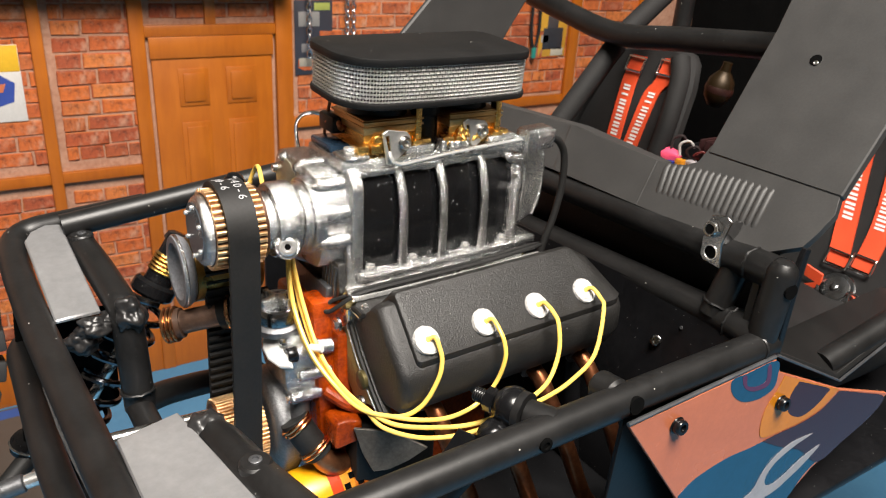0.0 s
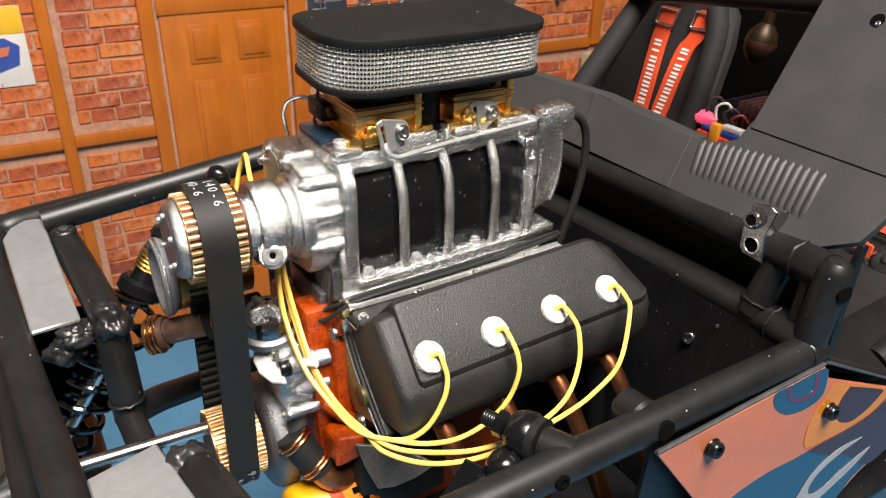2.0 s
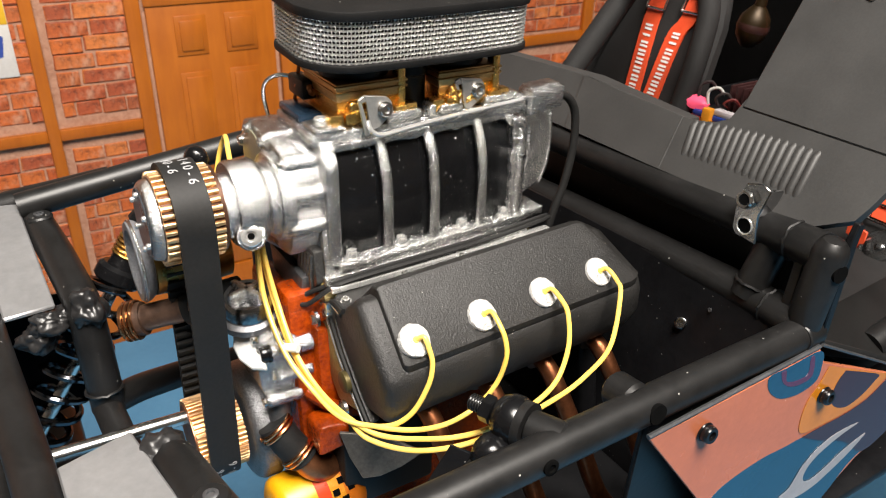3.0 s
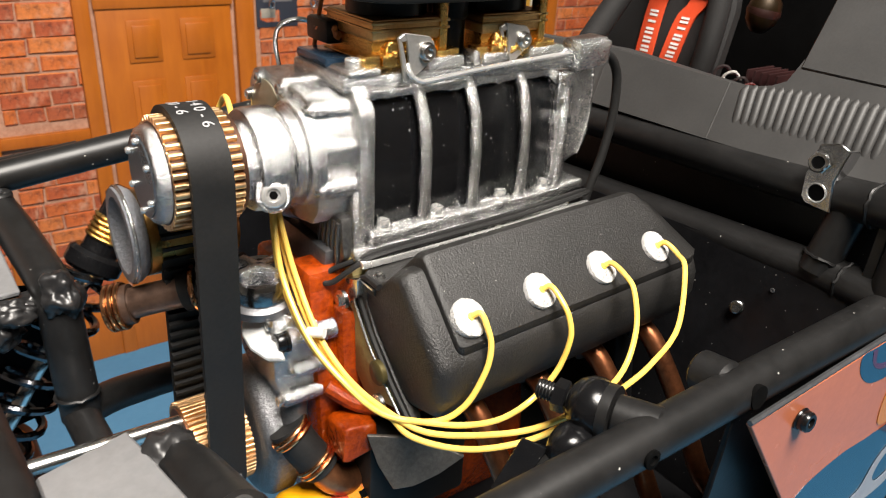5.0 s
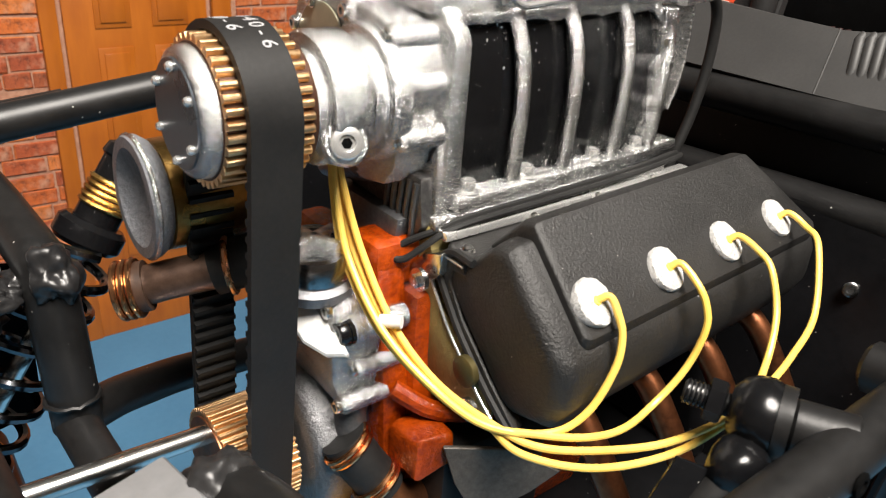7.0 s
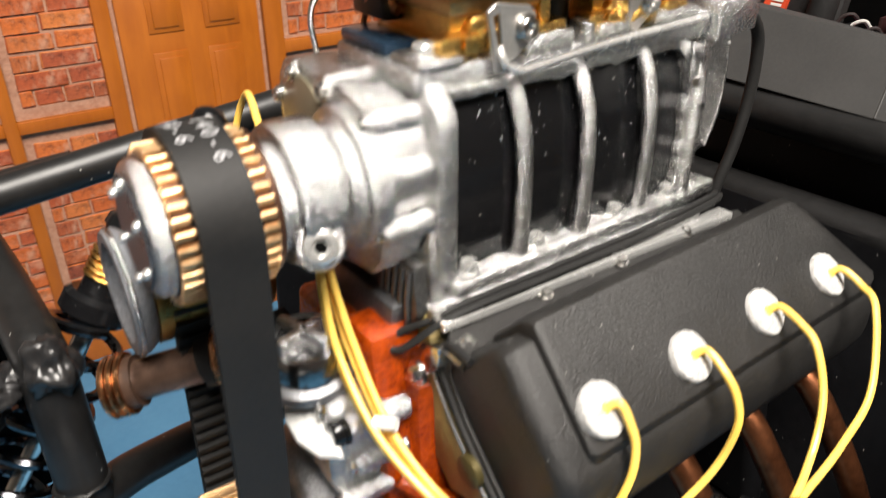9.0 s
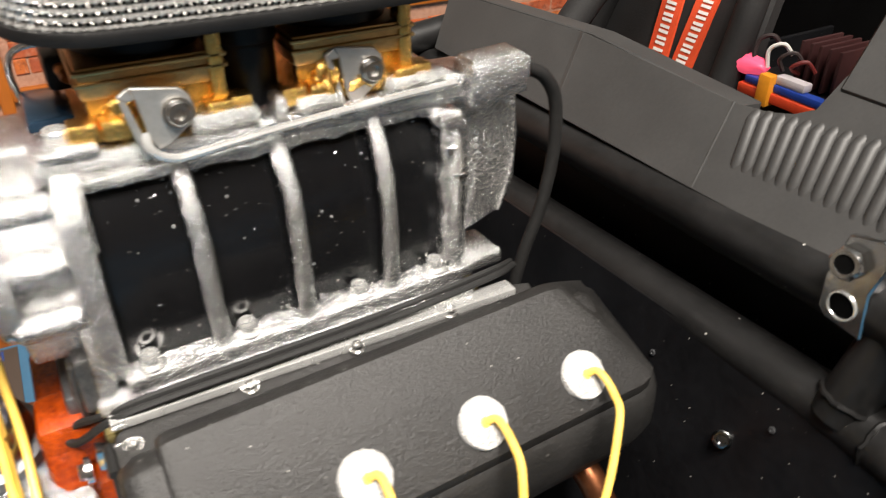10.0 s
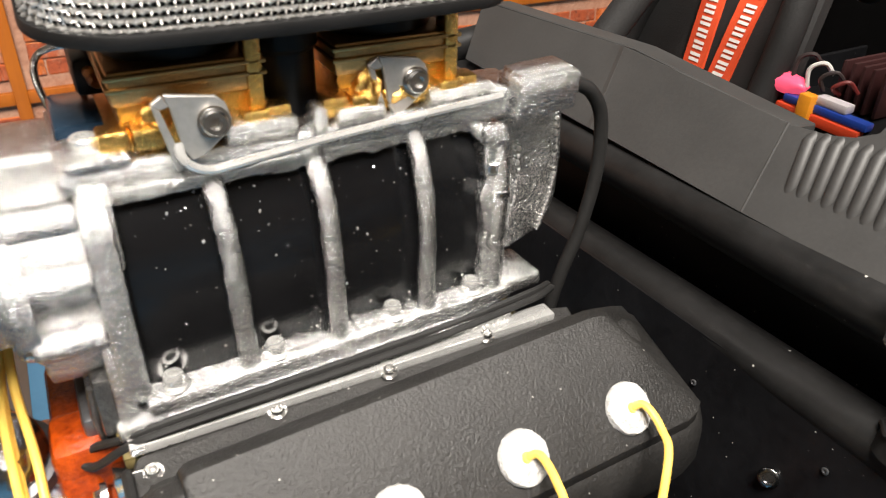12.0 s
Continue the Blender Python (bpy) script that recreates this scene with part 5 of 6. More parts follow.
FADED_INK = plain("faded_print", (0.36, 0.36, 0.37), 0.6)
belt = thing("drive_belt", (70, 160, 138), "black rubber toothed drive belt with white print", "belt")
part("band", band(belt_outline(8.9, 8.9), belt_outline(7.95, 7.95), 63.7, 69.3), RUBBER, belt, smooth=25)
loop = [Vector((0, u, v)) for u, v in belt_outline(7.95, 7.95, 24)]
dists = [0.0]
for a, b in zip(loop, loop[1:] + loop[:1]):
    dists.append(dists[-1] + (b - a).length)
teeth, n = bmesh.new(), int(dists[-1] / 2.0)
for k in range(n):
    d = dists[-1] * k / n
    i = max(j for j in range(len(loop)) if dists[j] <= d)
    a, b = loop[i], loop[(i + 1) % len(loop)]
    t = (b - a).normalized()
    p = a + t * (d - dists[i])
    inward = Vector((0, -t.z, t.y))
    if inward.dot(Vector((0, 160.5, 139)) - p) < 0:
        inward = -inward
    if (p - Vector((0, SH_Y, SH_Z))).length < 8.1 and p.z > SH_Z or (p - Vector((0, CR_Y, CR_Z))).length < 8.1 and p.z < CR_Z:
        continue
    row = [p - t * 0.5, p + t * 0.5, p + t * 0.3 + inward * 0.7, p - t * 0.3 + inward * 0.7]
    lo, hi = [teeth.verts.new(q + Vector((63.8, 0, 0))) for q in row], [teeth.verts.new(q + Vector((69.2, 0, 0))) for q in row]
    for f in ((lo[0], lo[1], lo[2], lo[3]), (hi[3], hi[2], hi[1], hi[0]), (lo[1], hi[1], hi[2], lo[2]), (lo[2], hi[2], hi[3], lo[3]), (lo[3], hi[3], hi[0], lo[0])):
        teeth.faces.new(f)
part("teeth", teeth, RUBBER, belt)
for x, start, text in ((65.3, 66, "140-6"), (67.7, 84, "140-6")):
    for k, ch in enumerate(text):
        a = radians(start + 10.0 * k)
        out = Vector((0, math.cos(a), math.sin(a)))
        words(ch, 2.3, axes_at(Vector((x, SH_Y, SH_Z)) + out * 8.94, Vector((0, -math.sin(a), math.cos(a))), Vector((1, 0, 0))), FADED_INK, "print", belt, 0.02)
for x, start in ((65.3, 246), (67.8, 238)):
    for k, ch in enumerate("140-6"):
        a = radians(start - 11.5 * k)
        out = Vector((0, math.cos(a), math.sin(a)))
        words(ch, 2.3, axes_at(Vector((x, CR_Y, CR_Z)) + out * 8.94, Vector((0, math.sin(a), -math.cos(a))), Vector((-1, 0, 0))), FADED_INK, "print", belt, 0.02)

alt = thing("alternator", (66, 173, 147), "brass alternator with a dished dark steel front", "alternator")
part("body", lathe([(0, 5.4), (0.5, 6.9), (11, 7.2), (11.5, 7.0), (11.5, 6.6), (14.5, 6.4), (14.5, 0)], (61.5, 171.6, 148.2), (1, 0, 0), 40), surface("old_brass", (0.26, 0.15, 0.045), (0.50, 0.31, 0.10), 0.3, 1.0, 1200, 140, 0.35, 0.0002), alt)
part("rear_ring", lathe([(0, 6.6), (0, 7.4), (1.4, 7.4), (1.4, 6.6)], (71.2, 171.6, 148.2), (1, 0, 0), 40), DARK_STEEL, alt)
dish = lathe([(2.2, 0), (2.2, 2.4), (2.0, 3.6), (0.5, 5.6), (0.0, 6.1), (0.0, 7.4), (0.5, 7.7), (1.4, 7.6), (2.4, 6.9), (3.0, 5.8)], (59.2, 171.4, 148.4), (1, 0, 0), 44)
part("front_dish", dish, surface("grey_cast_dish", (0.13, 0.14, 0.155), (0.30, 0.31, 0.335), 0.42, 0.5, 1500, 140, 0.7, 0.0004), alt, "dished grey metal front")
part("dish_rim", ring((59.8, 171.4, 148.4), (1, 0, 0), 7.55, 0.32, 44, 8), SILVER, alt)
part("dish_pin", lump((61.2, 170.6, 149), (0.3, 0.4, 0.8), 3, 0.5, 2), GOLD, alt)

nudge(alt, 0.3, 3.1, -2.4)

# air filter
def filter_outline(grow=0.0, n=10):
    """Seen from above: one well rounded corner, three tighter ones, and a near side that bulges a little."""
    u0, u1, v0, v1 = 88.0 - grow, 131.2 + grow, 152.9 - grow, 173.0 + grow
    pts = []
    for cu, cv, a0, r in ((u1, v1, 0, 3.5), (u0, v1, 90, 4.5), (u0, v0, 180, 8.0), (u1, v0, 270, 4.5)):
        r += grow
        ou, ov = cu - r if cu > 110 else cu + r, cv - r if cv > 160 else cv + r
        for k in range(n + 1):
            a = radians(a0 + 90 * k / n)
            pts.append((ou + r * math.cos(a), ov + r * math.sin(a)))
    fine = []
    for (ua, va), (ub, vb) in zip(pts, pts[1:] + pts[:1]):
        m = max(1, int(math.hypot(ub - ua, vb - va) / 2.5))
        fine += [(ua + (ub - ua) * k / m, va + (vb - va) * k / m) for k in range(m)]
    return [(u, v - 1.1 * math.sin(math.pi * min(1, max(0, (u - u0) / (u1 - u0)))) * max(0, (163 - v) / 10)) for u, v in fine]


def outline_path(outline, step):
    pts = [Vector((u, v, 0)) for u, v in outline]
    out, rest = [], 0.0
    for a, b in zip(pts, pts[1:] + pts[:1]):
        d = (b - a).length
        while rest < d:
            out.append(a + (b - a) * (rest / d))
            rest += step
        rest -= d
    return out


def tilted(bm):
    """The filter sits nose down towards the near side."""
    return turned(bm, (110, 153, 182), "X", 3.4)


filt = thing("air_filter", (111, 164, 182), "rectangular air filter with black lid and woven steel mesh", "air filter")
part("lid", tilted(prism(filter_outline(0.4), "z", 190.2, 191.9, 0.35, 2)), BLACK_FILTER, filt)
part("tray", tilted(prism(filter_outline(0.3), "z", 182.0, 183.3, 0.3, 2)), BLACK_FILTER, filt)
part("element", tilted(prism(filter_outline(-1.6), "z", 183.1, 190.4, 0)), surface("dark_filter_element", (0.006, 0.006, 0.006), (0.022, 0.021, 0.020), 0.8, 0.0, 900, 200, 0.5), filt)
loop = outline_path(filter_outline(-0.5), 0.62)
if len(loop) % 2:
    loop.pop()
mesh_bm = bmesh.new()


def thin_wire(bm, path, r, k=5, closed=False):
    b = sweep(path, r, k, closed)
    me = bpy.data.meshes.new("tmp")
    b.to_mesh(me)
    b.free()
    bm.from_mesh(me)
    bpy.data.meshes.remove(me)


outs = []
for i, p in enumerate(loop):
    t = (loop[(i + 1) % len(loop)] - loop[i - 1]).normalized()
    outs.append(Vector((t.y, -t.x, 0)))
rows_n = 9
for j in range(rows_n + 1):
    z = 183.4 + 6.8 * j / rows_n
    thin_wire(mesh_bm, [p + o * (0.32 if (i + j) % 2 else -0.26) + Vector((0, 0, z)) for i, (p, o) in enumerate(zip(loop, outs))], 0.20, 6, True)
for i in range(0, len(loop)):
    p, o = loop[i], outs[i]
    thin_wire(mesh_bm, [p + o * (-0.22 if (i + j) % 2 else 0.10) + Vector((0, 0, 183.3 + 6.8 * j / rows_n)) for j in range(rows_n + 1)], 0.11, 4)
part("wire_mesh", tilted(mesh_bm), MESH_STEEL, filt, "woven bright steel mesh")

# carburetors
for cx, w in ((99.6, 6.6), (119.6, 6.6)):
    c = thing("carburetor", (cx, 163, 172.4), "brass coloured carburetor under the air filter", "carburetor", "carburetors")
    part("base", box(cx - w - 0.6, cx + w + 0.6, 156, 170, 172.2, 173.6, 0.3), GOLD, c)
    part("body", box(cx - w + 0.4, cx + w - 0.2, 156.6, 169.4, 173.4, 177.2, 0.5), GOLD, c)
    part("bowl", box(cx - w, cx + w, 155.9, 170, 176.2, 179.4, 0.5), surface("old_gold", (0.46, 0.28, 0.11), (0.72, 0.47, 0.20), 0.34, 1.0, 2600, 240, 0.5, 0.00018), c, "dull gold bowl")
    for k in range(2):
        part("bowl_ridge", box(cx - w - 0.25, cx + w + 0.25, 155.6, 170.3, 177.6 + 1.05 * k, 178.0 + 1.05 * k, 0.12), plain("ridge_gold", (0.50, 0.33, 0.14), 0.32, 1.0), c)
    part("air_horn", lathe([(0, 6.2), (3.2, 6.2)], (cx, 163, 179.2), (0, 0, 1), 32), FLOOR_BLACK, c, "black air horn")
    for dx, dy in ((-w - 0.4, 155.9), (-w + 2.4, 155.7), (w - 1.2, 155.8), (w + 0.9, 156.4)):
        part("corner_lug", box(cx + dx - 1.3, cx + dx + 1.3, dy - 1.0, dy + 1.6, 172.6, 174.6, 0.35), GOLD, c)
    part("side_post", box(cx + w - 1.6, cx + w - 0.1, 155.6, 158, 173.4, 181.4, 0.3), GOLD, c)
    part("fuel_casting", lump((cx - 3.4, 155.7, 174.2), (1.3, 1.0, 1.9), cx, 0.7), GOLD, c)
    part("fuel_casting", lump((cx + 0.6, 155.8, 173.8), (2.4, 0.8, 1.2), cx + 3, 0.7), GOLD, c)
single("carburetor_spacer", lathe([(0, 3.0), (6, 3.0), (6.5, 3.4), (9, 3.4)], (109.6, 161, 172.2), (0, 0, 1), 24), FLOOR_BLACK, "black pipe between the two carburetors", "pipe")
choke = thing("choke_linkage", (91, 174, 172), "thin bent choke wires beside the front carburetor", "linkage")
part("wire", sweep(smooth_path([(88.6, 178, 168), (87.8, 177.6, 173), (88.6, 177, 175.6), (91, 175.6, 176.6), (93, 173, 176.2)]), 0.38, 8), STEEL, choke)
part("wire", sweep([(91.6, 171.6, 172.6), (93.2, 171.2, 181.6)], 0.36, 8), COPPER, choke)
part("arm", box(91, 94, 166, 173, 174.2, 177.8, 0.6), FLOOR_BLACK, choke)
part("fitting", lump((92.6, 168.6, 176), (1.5, 3.2, 1.6), 4, 0.3), COPPER, choke)

# ---- pump, pipes and leads ----
pump = thing("water_pump", (77, 157, 122), "cast silver water pump with black capped screws", "water pump")
part("body", lathe([(0, 6.2), (1.2, 8.6), (5, 9.0), (9, 8.0)], (73.2, 160.5, 131), (1, 0, 0), 36), SILVER, pump)
part("near_lobe", prism([(73.4, 137.6), (77, 138.8), (80.5, 137.0), (83.4, 131.6), (82.8, 126.2), (78, 123.4), (74, 123.6), (72.6, 128), (72.4, 134)], "y", 150.8, 158, 0.8), SILVER, pump)
part("face_plate", slab([(71.5, 158.6, 136.4), (73.2, 156.2, 136.6), (74.0, 151.6, 134.7), (73.8, 148.6, 132.8), (71.9, 150.6, 132.3), (70.6, 153.7, 132.9), (70.4, 156.2, 134.1)], 1.2, 0.3, (-0.6, -0.4, 0.7)), surface("pale_machined_face", (0.62, 0.62, 0.61), (0.82, 0.82, 0.80), 0.35, 0.35, 1200, 160, 0.3, 0.0002), pump, "bright machined pump face")
for y, z, x0, x1, r in ((150.8, 135.0, 74.8, 83.0, 1.7), (150.4, 129.4, 75.6, 82.6, 1.3), (150.2, 124.8, 73.4, 80.2, 1.3)):
    part("boss", rod((x0, y, z), (x1, y, z), r, 18, 0.3), SILVER, pump)
part("capped_screw", join(socket_screw((74.9, 150.8, 135.0), (-1, 0, 0), 1.6, 1.9), lathe([(0, 1.75), (0.5, 1.75), (0.5, 0)], (74.9, 150.8, 135.0), (-1, 0, 0), 20)), BLACK_GLOSS, pump, "black capped screw")
for y, z, x in ((150.4, 129.4, 75.6), (150.2, 124.8, 73.4), (152.6, 137.4, 73.2)):
    part("screw", socket_screw((x, y, z), (-1, 0, 0), 0.9, 0.8), STEEL, pump)
part("pipe_stub", sweep(smooth_path([(77.2, 152.6, 125), (76.2, 152.0, 122), (75.9, 151.4, 119.5), (76.2, 151.0, 117.6)]), 2.1, 18), DARK_STEEL, pump)
nudge(pump, 1.4, 1.3, -1.2)
thermo = thing("thermostat_housing", (75.5, 160, 137), "dull dark thermostat housing with a cross slot", "thermostat")
part("flange", lathe([(0, 5.2), (0.6, 5.8), (2.0, 5.8), (2.4, 5.2)], (75.6, 159.6, 137.4), (-0.1, -0.2, 1), 28), DARK_STEEL, thermo)
part("dome", lathe([(0, 4.9), (2.5, 4.7), (3.4, 4.0), (3.4, 3.2), (2.2, 2.8), (2.2, 0)], (75.5, 159.2, 139.6), (-0.1, -0.2, 1), 28), DARK_CHROME, thermo)
for a in (0, 90):
    part("dome_rib", turned(box(71.4, 79.2, 158.3, 159.6, 141.6, 144.2, 0.3), (75.3, 159, 143), "Z", a + 20), SILVER, thermo)

lower = thing("lower_hose", (78, 149, 110), "black rubber hose with two copper wire clamps", "hose")
part("rubber", sweep([(75.8, 151.4, 119.2), (77.6, 149.6, 115.4), (80.0, 147.8, 111.4)], 3.1, 22), RUBBER, lower)
for at in ((76.3, 150.9, 118.0), (79.2, 148.4, 112.7)):
    for k in (-0.45, 0.45):
        part("clamp", ring(Vector(at) + Vector((0.5, -0.45, -0.74)) * k, (0.5, -0.45, -0.74), 3.25, 0.42, 30, 8), COPPER_WIRE, lower, "copper wire clamp")
part("elbow", sweep(smooth_path([(79.2, 148.4, 112.6), (81.2, 147.0, 109.4), (84.2, 147.6, 107.0), (88, 150, 106.4)]), 2.5, 20), COPPER, lower, "old copper elbow")
nudge(lower, -0.5, 0, -0.7)
upper = thing("upper_hose", (62, 172, 136), "copper elbow pipe in a black hose with wire clamps", "hose")
part("pipe", sweep(smooth_path([(58.6, 174.6, 135.7), (60.0, 173.9, 136.0), (62.5, 172.6, 136.8), (68, 169.8, 138.2)]), 2.5, 20), surface("brown_pipe", (0.06, 0.035, 0.025), (0.20, 0.12, 0.085), 0.35, 0.6, 500, 120, 0.4, 0.0003), upper, "stained brown pipe")
part("rubber", sweep([(66.8, 170.4, 137.9), (76, 165.8, 141.0)], 3.3, 20), RUBBER, upper)
part("end_cap", sweep([(56.8, 175.5, 135.1), (59.8, 174.0, 135.9)], 3.2, 22), surface("brown_rubber", (0.03, 0.016, 0.010), (0.075, 0.04, 0.025), 0.5, 0.0, 700, 120, 0.3, 0.0002), upper)
for at in ((57.0, 175.4, 135.2), (57.8, 175.0, 135.4), (58.6, 174.6, 135.6), (68.6, 169.4, 138.5)):
    part("clamp", ring(at, (0.85, -0.46, 0.2), 3.45, 0.42, 30, 8), COPPER_WIRE, upper, "copper wire clamp")

nudge(upper, -0.5, -2.4, -0.4)

oil = thing("oil_filter", (83, 147, 97), "orange and yellow oil filter with a red printed band", "oil filter")
o_a, o_way = Vector((72.8, 148.0, 99.4)), Vector((1, 0.08, 0.01)).normalized()
part("can", lathe([(0, 4.8), (0.8, 6.2), (1.8, 6.7), (9.9, 6.7)], o_a, o_way, 36), plain("filter_yellow", (0.66, 0.30, 0.004), 0.35), oil, "glossy yellow can")
part("mesh_band", lathe([(0, 6.7), (2.8, 6.7)], o_a + o_way * 9.9, o_way, 36), surface("filter_amber", (0.55, 0.20, 0.003), (0.66, 0.27, 0.004), 0.45, 0.0, 2600, 120, 0.8, 0.0004), oil, "amber band with fine mesh")
part("grip_end", lathe([(0, 6.7), (2.6, 6.7), (4.4, 6.2), (5.4, 5.0), (6.0, 3.0), (6.0, 0)], o_a + o_way * 12.7, o_way, 36), surface("filter_orange", (0.44, 0.10, 0.002), (0.56, 0.145, 0.003), 0.45, 0.0, 1800, 120, 0.5, 0.0003), oil, "orange grip end")
part("red_band", lathe([(0, 6.76), (2.6, 6.76)], o_a + o_way * 7.2, o_way, 36), plain("filter_red", (0.44, 0.045, 0.012), 0.3), oil)
side_v = o_way.cross(Vector((0, 0, 1))).normalized()
for d, a0 in ((12.4, 6), (14.0, -10), (10.8, -10), (12.4, -26)):
    ang = radians(a0 + 44)
    n = side_v * math.cos(ang) + Vector((0, 0, 1)) * math.sin(ang)
    c = o_a + o_way * d + n * 6.74
    up = n.cross(o_way)
    part("printed_block", slab([c - o_way * 0.7 - up * 0.65, c + o_way * 0.7 - up * 0.65, c + o_way * 0.7 + up * 0.65, c - o_way * 0.7 + up * 0.65], 0.12, 0, n), DULL_SHADE_BLACK, oil, "black printed block")


leads = thing("ignition_leads", (95, 140, 122), "four yellow ignition leads from the plug discs", "leads")
BUNDLE = [(82.4, 133.4, 130.0), (80.1, 140.5, 132.0), (78.4, 147.4, 136.4), (78.2, 154.2, 142.7), (78.4, 158.0, 149.0), (79.2, 161.0, 153.6)]
RUNS = [
    [(95.4, 128.4, 142.6), (95.4, 127.3, 140.2), (94.2, 126.6, 136.8), (91.3, 127.0, 131.9), (87.4, 128.8, 129.6)],
    [(109.2, 128.0, 142.8), (109.2, 126.2, 140.8), (108.8, 125.2, 137.8), (107.2, 125.6, 132.6), (103.4, 126.4, 128.4), (97.0, 125.6, 128.2), (91.0, 126.2, 129.2), (86.2, 129.4, 129.6)],
    [(123.0, 128.4, 143.4), (122.4, 125.8, 142.0), (120.4, 122.7, 137.6), (115.8, 120.2, 133.2), (106.6, 117.4, 132.8), (99.6, 119.4, 130.2), (93.4, 122.4, 129.2), (86.6, 128.4, 128.2)],
    [(137.0, 129.4, 143.2), (135.4, 126.4, 142.0), (129.9, 121.9, 135.1), (122.5, 120.2, 131.9), (115.2, 119.0, 131.0), (106.0, 117.6, 131.4), (98.0, 119.6, 128.4), (90.3, 124.0, 126.8), (84.8, 129.8, 127.2)],
]
for i, (d, run) in enumerate(zip(DISCS, RUNS)):
    shift = Vector(((-0.9, 0.0, 0), (-0.7, 1.2, -0.6), (1.0, 0.2, 0), (0.9, 1.4, -0.7))[i])
    pts = [d + nrm * 0.4, d + nrm * 1.6 + Vector((0.9, -0.2, 0)), *[Vector(p) for p in run], *[Vector(p) + shift * (0.4, 0.5, 0.9, 1.1, 0.7, 0.3)[j] for j, p in enumerate(BUNDLE)]]
    lead = part("lead", sweep(smooth_path(pts, 7), 0.45, 10), YELLOW_WIRE, leads)
    part("boot", lathe([(0, 0.75), (0.4, 0.7), (0.7, 0.5)], d + nrm * 0.2, nrm, 16), YELLOW_WIRE, lead)
part("lead_clip", sweep([(79.6, 146.2, 137.2), (78.0, 148.2, 136.8)], 0.8, 12), WHITE_INK, leads)
spare = thing("yellow_lead_loop", (80, 170, 160), "loop of yellow lead behind the blower snout", "leads")
part("lead", sweep(smooth_path([(82, 176, 156), (80.8, 179.3, 159.6), (82.2, 186, 162.0), (83.2, 191, 160.8), (82.4, 193, 157), (80.5, 192, 151)]), 0.5, 10), YELLOW_WIRE, spare)
part("ball", lump((74.6, 180, 161.5), (2.3, 2.3, 2.5), 6, 0.15), BLACK_GLOSS, spare, "black glossy knob")

cable = thing("black_cable", (110, 151, 145.4), "thin black cable folded along the cylinder head", "cable")
def strand(dy, dz):
    return [(139.4, 154 + dy, 145.8), (135, 152.0 + dy, 146.8 + dz), (122, 150.9 + dy, 146.5 + dz), (104, 150.3 + dy, 146.3 + dz), (92, 150.1 + dy, 146.1 + dz), (87.6, 150.8 + dy, 145.0 + dz)]


part("strand", sweep(smooth_path(strand(0.1, 0.1) + [(84.6, 153.4, 143.0), (83.2, 153.6, 141.6), (84.2, 152.2, 141.6)] + strand(-0.75, -0.2)[::-1]), 0.46, 8), RUBBER, cable)

# ball joint on the near rail
joint = thing("ball_joint", (100, 112, 134), "black ball joint bolted to the side rail", "ball joint")
part("housing", lathe([(0, 2.4), (0.8, 3.4), (2.2, 4.1), (3.6, 4.2), (5.0, 3.6), (5.6, 3.2)], (99.2, 116.6, 137.0), (0.35, -0.85, 0.05), 26), BLACK_GLOSS, joint)
part("collar", lathe([(0, 3.9), (1.4, 3.9)], (100.9, 112.4, 137.2), (0.35, -0.85, 0.05), 26), TUBE_BLACK, joint)
part("spacer", rod((101.4, 111.2, 137.3), (104, 105.5, 137.6), 2.9, 22, 0.4), TUBE_BLACK, joint)
part("bolt", rod((97.0, 121.0, 137.3), (99.4, 116.4, 137.0), 1.25, 16, 0.2), RUBBER, joint)
for k in range(7):
    part("thread", ring(Vector((97.0, 121.0, 137.3)) + Vector((2.4, -4.6, -0.3)) * (0.08 + k * 0.09), (0.46, -0.88, -0.06), 1.3, 0.16, 18, 5), BLACK_GLOSS, joint)
part("nut", hex_nut((98.2, 118.8, 137.1), (0.46, -0.88, -0.06), 2.3, 1.8), BLACK_GLOSS, joint)
part("link_end", lump((95.8, 112.6, 133.4), (3.6, 3.0, 3.4), 9, 0.1), BLACK_GLOSS, joint)
part("folded_clip", slab([(86.4, 116.8, 128.0), (90.6, 116.4, 134.6), (93.1, 113.9, 133.4), (88.2, 114.4, 127.8)], 0.5, 0.1), BLACK_GLOSS, joint, "folded gloss black clip")
part("folded_clip", slab([(90.6, 116.4, 134.6), (96.6, 113.4, 131.4), (94.6, 111.9, 129.9), (93.1, 113.9, 133.4)], 0.5, 0.1), BLACK_GLOSS, joint, "folded gloss black clip")
part("link", sweep([(95.8, 112.6, 133.4), (90, 113.2, 127), (82, 116, 116)], 2.3, 18), RUBBER, joint)

nudge(joint, 1.4, -0.5, -0.8)

# exhaust headers and what hangs under the near rail
BURNT_COPPER = surface("burnt_copper", (0.10, 0.036, 0.018), (0.30, 0.11, 0.045), 0.34, 0.9, 700, 140, 0.3, 0.0002)
for i in range(4):
    x = 98 + 13.6 * i
    h = thing("exhaust_header", (x, 134, 125), "bare copper exhaust pipe below the valve cover", "exhaust pipe", "exhaust pipes")
    part("pipe", sweep(smooth_path([(x, 138, 126), (x + 0.6, 133.6, 124.4), (x + 1.6, 129.4, 119), (x + 3.4, 124.6, 110), (x + 7, 121, 98), (x + 13, 120, 90)]), 1.9, 18), BURNT_COPPER, h)
    part("flange", lathe([(0, 2.8), (1.0, 2.8)], (x, 136.2, 125.6), (0, -0.9, -0.35), 20), DARK_STEEL, h)
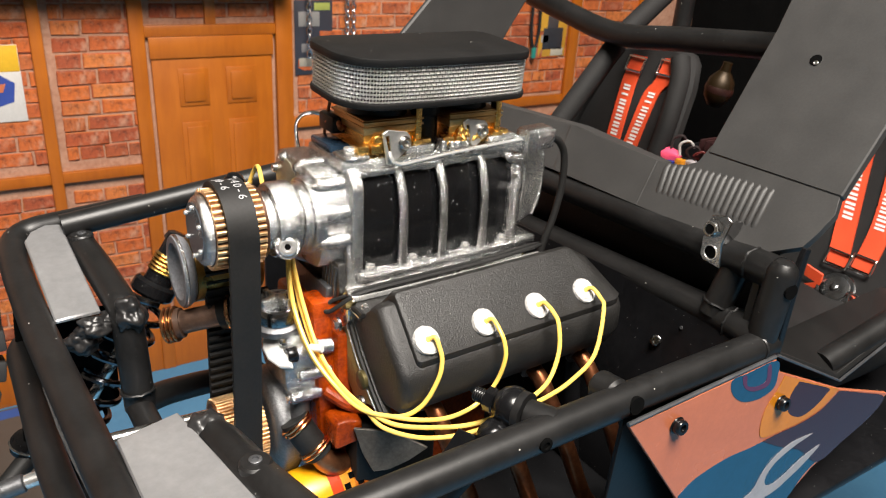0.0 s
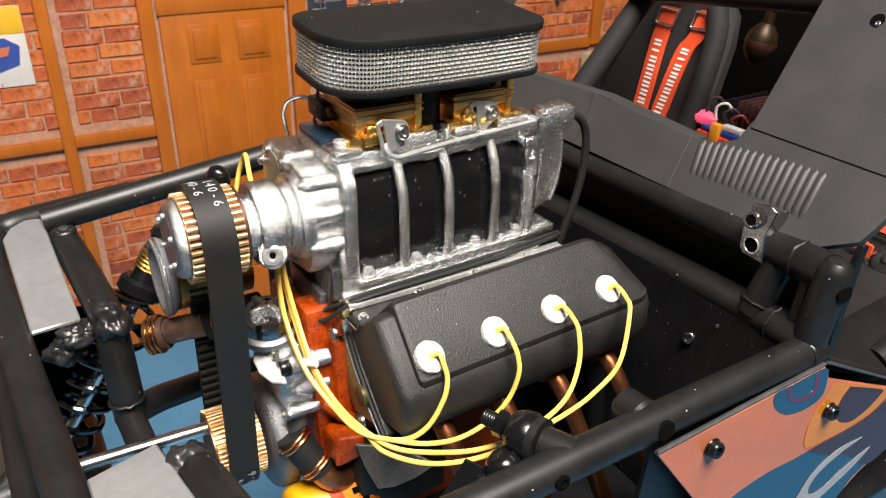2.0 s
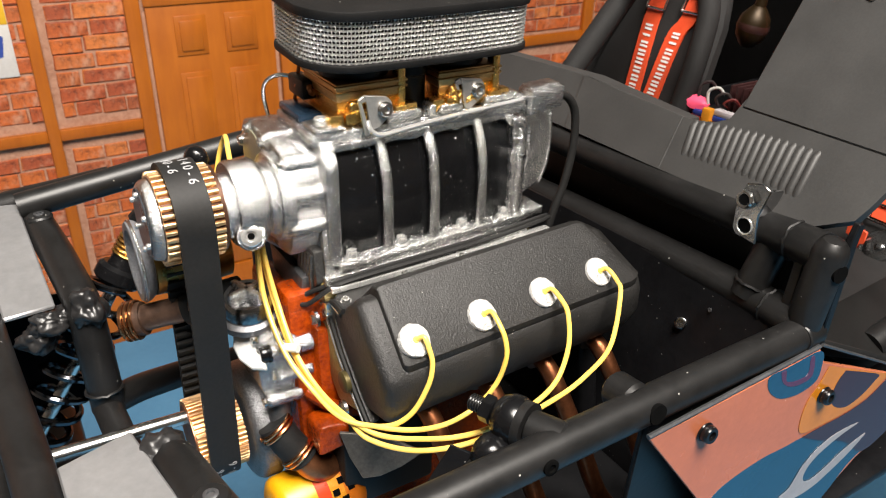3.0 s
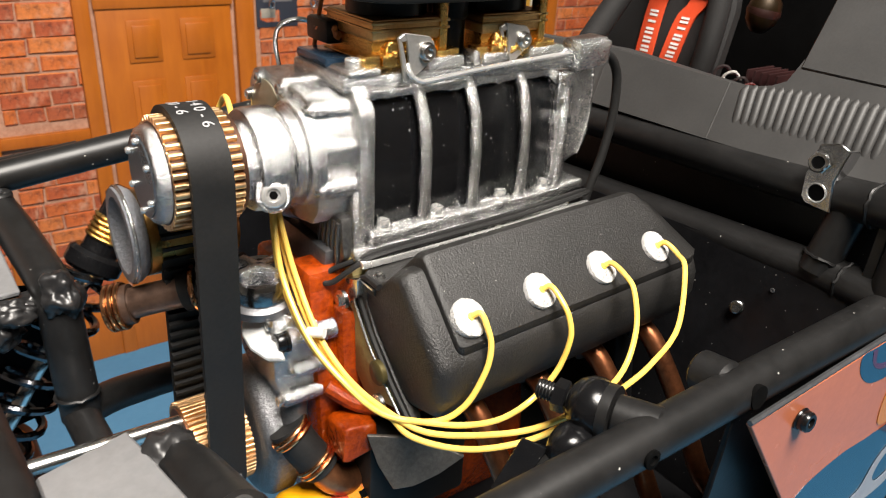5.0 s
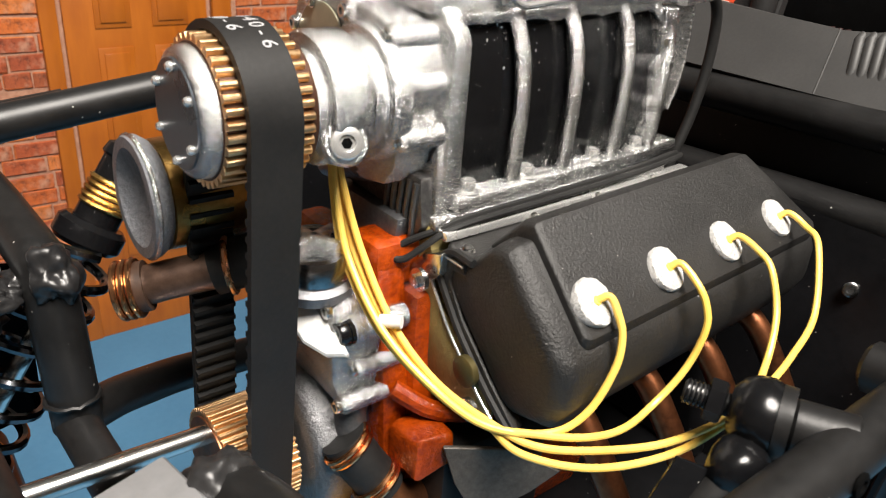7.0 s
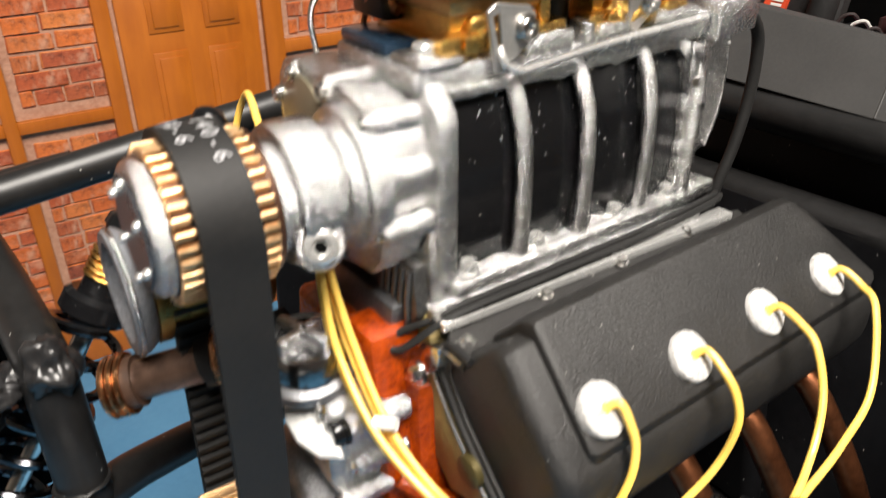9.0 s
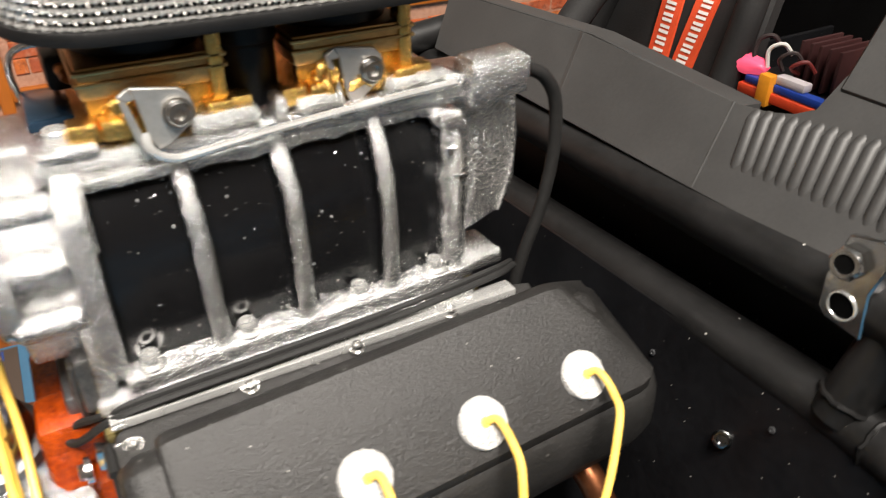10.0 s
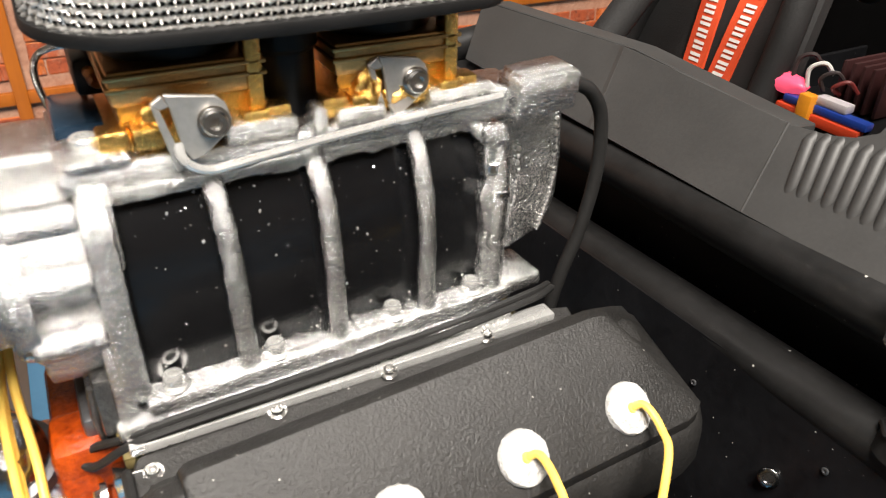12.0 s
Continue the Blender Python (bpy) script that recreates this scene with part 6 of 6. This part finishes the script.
single("starter_can", lathe([(0, 5), (1, 6.4), (14, 6.4), (15, 5), (15, 0)], (104, 116, 98), (1, 0.05, 0), 28), BLACK_GLOSS, "glossy black cylinder beside the exhaust pipes", "motor")

# front shocks
def shock(name, top, bottom, flip):
    s = thing(name, bottom, "coil-over shock with black body, gold rings and dark spring", "shock absorber", "front shocks")
    t, b = Vector(top), Vector(bottom)
    w = (b - t).normalized()
    part("body", rod(t, t + w * 13, 3.4, 24, 0.4), BLACK_GLOSS, s, "gloss black shock body")
    part("cap", lathe([(0, 2.6), (0.6, 3.6), (2.2, 3.9), (2.6, 3.5)], t - w * 0.6, w, 26), BLACK_GLOSS, s)
    for k in range(5):
        part("body_ring", ring(t + w * (5.6 + k * 0.95), w, 3.5, 0.42, 28, 8), GOLD, s, "gold threaded ring")
    part("collar", rod(t + w * 12, t + w * 16, 5.2, 24, 0.8), BLACK_GLOSS, s)
    part("piston", rod(t + w * 12, b, 1.4, 16), STEEL, s)
    q = w.to_track_quat("Z", "Y")
    n, turns, length = 190, 8.5, (b - t).length - 17
    part("spring", sweep([t + w * (16 + length * k / n) + q @ Vector((5.6 * math.cos(turns * 2 * math.pi * k / n), 5.6 * math.sin(turns * 2 * math.pi * k / n), 0)) for k in range(n + 1)], 0.85, 8),
         surface("dark_chrome", (0.06, 0.063, 0.07), (0.16, 0.165, 0.18), 0.16, 1.0, 500, 100, 0.05), s, "dark chrome coil spring")
    part("lower_eye", ring(b, (1, 0, 0), 2.6, 1.1, 24, 10), BLACK_GLOSS, s)
    return s


shock("shock_absorber", (67.5, 200, 142.5), (32, 195, 92), 1)
shock("shock_absorber", (46, 126, 128), (26, 150, 92), -1)
arm = thing("steering_arm", (22, 207, 82), "gloss black steering arm with a bright pivot", "steering arm")
part("knuckle", lathe([(0, 2.4), (0.6, 4.2), (3.2, 4.6), (4.6, 4.0), (4.8, 2.6)], (27.4, 213.6, 84.6), (0.3, -0.1, 0.95), 28), BLACK_GLOSS, arm)
part("bright_ring", ring((28.2, 213.0, 87.2), (0.3, -0.1, 0.95), 4.5, 0.35, 30, 8), STEEL, arm)
part("link", sweep([(27.0, 211, 84), (20, 206, 80), (10, 203, 78)], 2.6, 18), RUBBER, arm)
part("pivot", rod((25.5, 199, 86.4), (32, 198.2, 87.6), 1.8, 18, 0.3), ZINC, arm, "bright pivot pin")
part("pivot_sleeve", rod((16, 200, 84.4), (25.6, 199, 86.4), 2.3, 18, 0.3), DARK_STEEL, arm)
single("front_axle_tube", rod((40, 100, 78), (40, 226, 78), 5.5, 24, 0.5), FLOOR_BLACK, "black front axle tube under the frame", "axle")

# ---- bricks of the diorama wall ----
COURSE, JOINT = 9.8, 1.35
brick_rng = random.Random(7)
SIZES = (13.5, 18, 22.5, 27, 33)


def brick_bm(length, seed):
    rng = random.Random(seed)
    h = COURSE - JOINT
    bm = box(0, length, -1.0, 0.2, 0, h, 0)
    bevelled(bm, 0.45, 1)
    for v in bm.verts:
        n = noise.noise(Vector((v.co.x * 0.31 + seed * 7.1, v.co.z * 0.4, seed * 3.3)))
        v.co += Vector((n * 0.7 + rng.uniform(-0.3, 0.3), rng.uniform(-0.22, 0.22) if v.co.y < -0.5 else 0, n * 0.6 + rng.uniform(-0.28, 0.28)))
    return bm


BRICKS = {(s, k): finish(brick_bm(s, 11 * i + k + 1), "brick", BRICK, smooth=20) for i, s in enumerate(SIZES) for k in range(3)}
far_bricks = bmesh.new()
for x0, x1 in ((-30, 76), (83, 132), (141, 228), (240, 498), (508, 580)):
    for c in range(-18, 28):
        z = c * COURSE + 0.6
        if x0 == 141 and z < 140 or z > 172 or z < -70:
            continue
        if x0 in (240, 508) and 57 < z < 74 or x0 in (-30, 83) and 36 < z < 51:
            continue
        x = x0 - brick_rng.uniform(2, 22)
        while x < x1:
            s = brick_rng.choice(SIZES)
            a, b = max(x, x0), min(x + s, x1)
            if b - a > 3:
                me = BRICKS[s, brick_rng.randrange(3)]
                sx = (b - a) / s
                at = (a * MM, (WALL_Y + brick_rng.uniform(-0.5, 0.4)) * MM, (z + brick_rng.uniform(-0.45, 0.45)) * MM)
                if 20 < a < 400 and z > -30 and x0 != 508:
                    ob = new("brick", me)
                    ob.parent = wall
                    ob.location = Vector(at) - wall.location
                    ob.scale = (sx, 1, 1)
                else:
                    n0 = len(far_bricks.verts)
                    far_bricks.from_mesh(me)
                    far_bricks.verts.ensure_lookup_table()
                    for v in far_bricks.verts[n0:]:
                        v.co = Vector((v.co.x * sx, v.co.y, v.co.z)) + Vector(at) - wall.location
            x += s + JOINT
me = bpy.data.meshes.new("far_brickwork")
far_bricks.to_mesh(me)
far_bricks.free()
me.materials.append(BRICK)
ob = new("far_brickwork", me)
ob.parent = wall
ob["kind"] = "stuff"
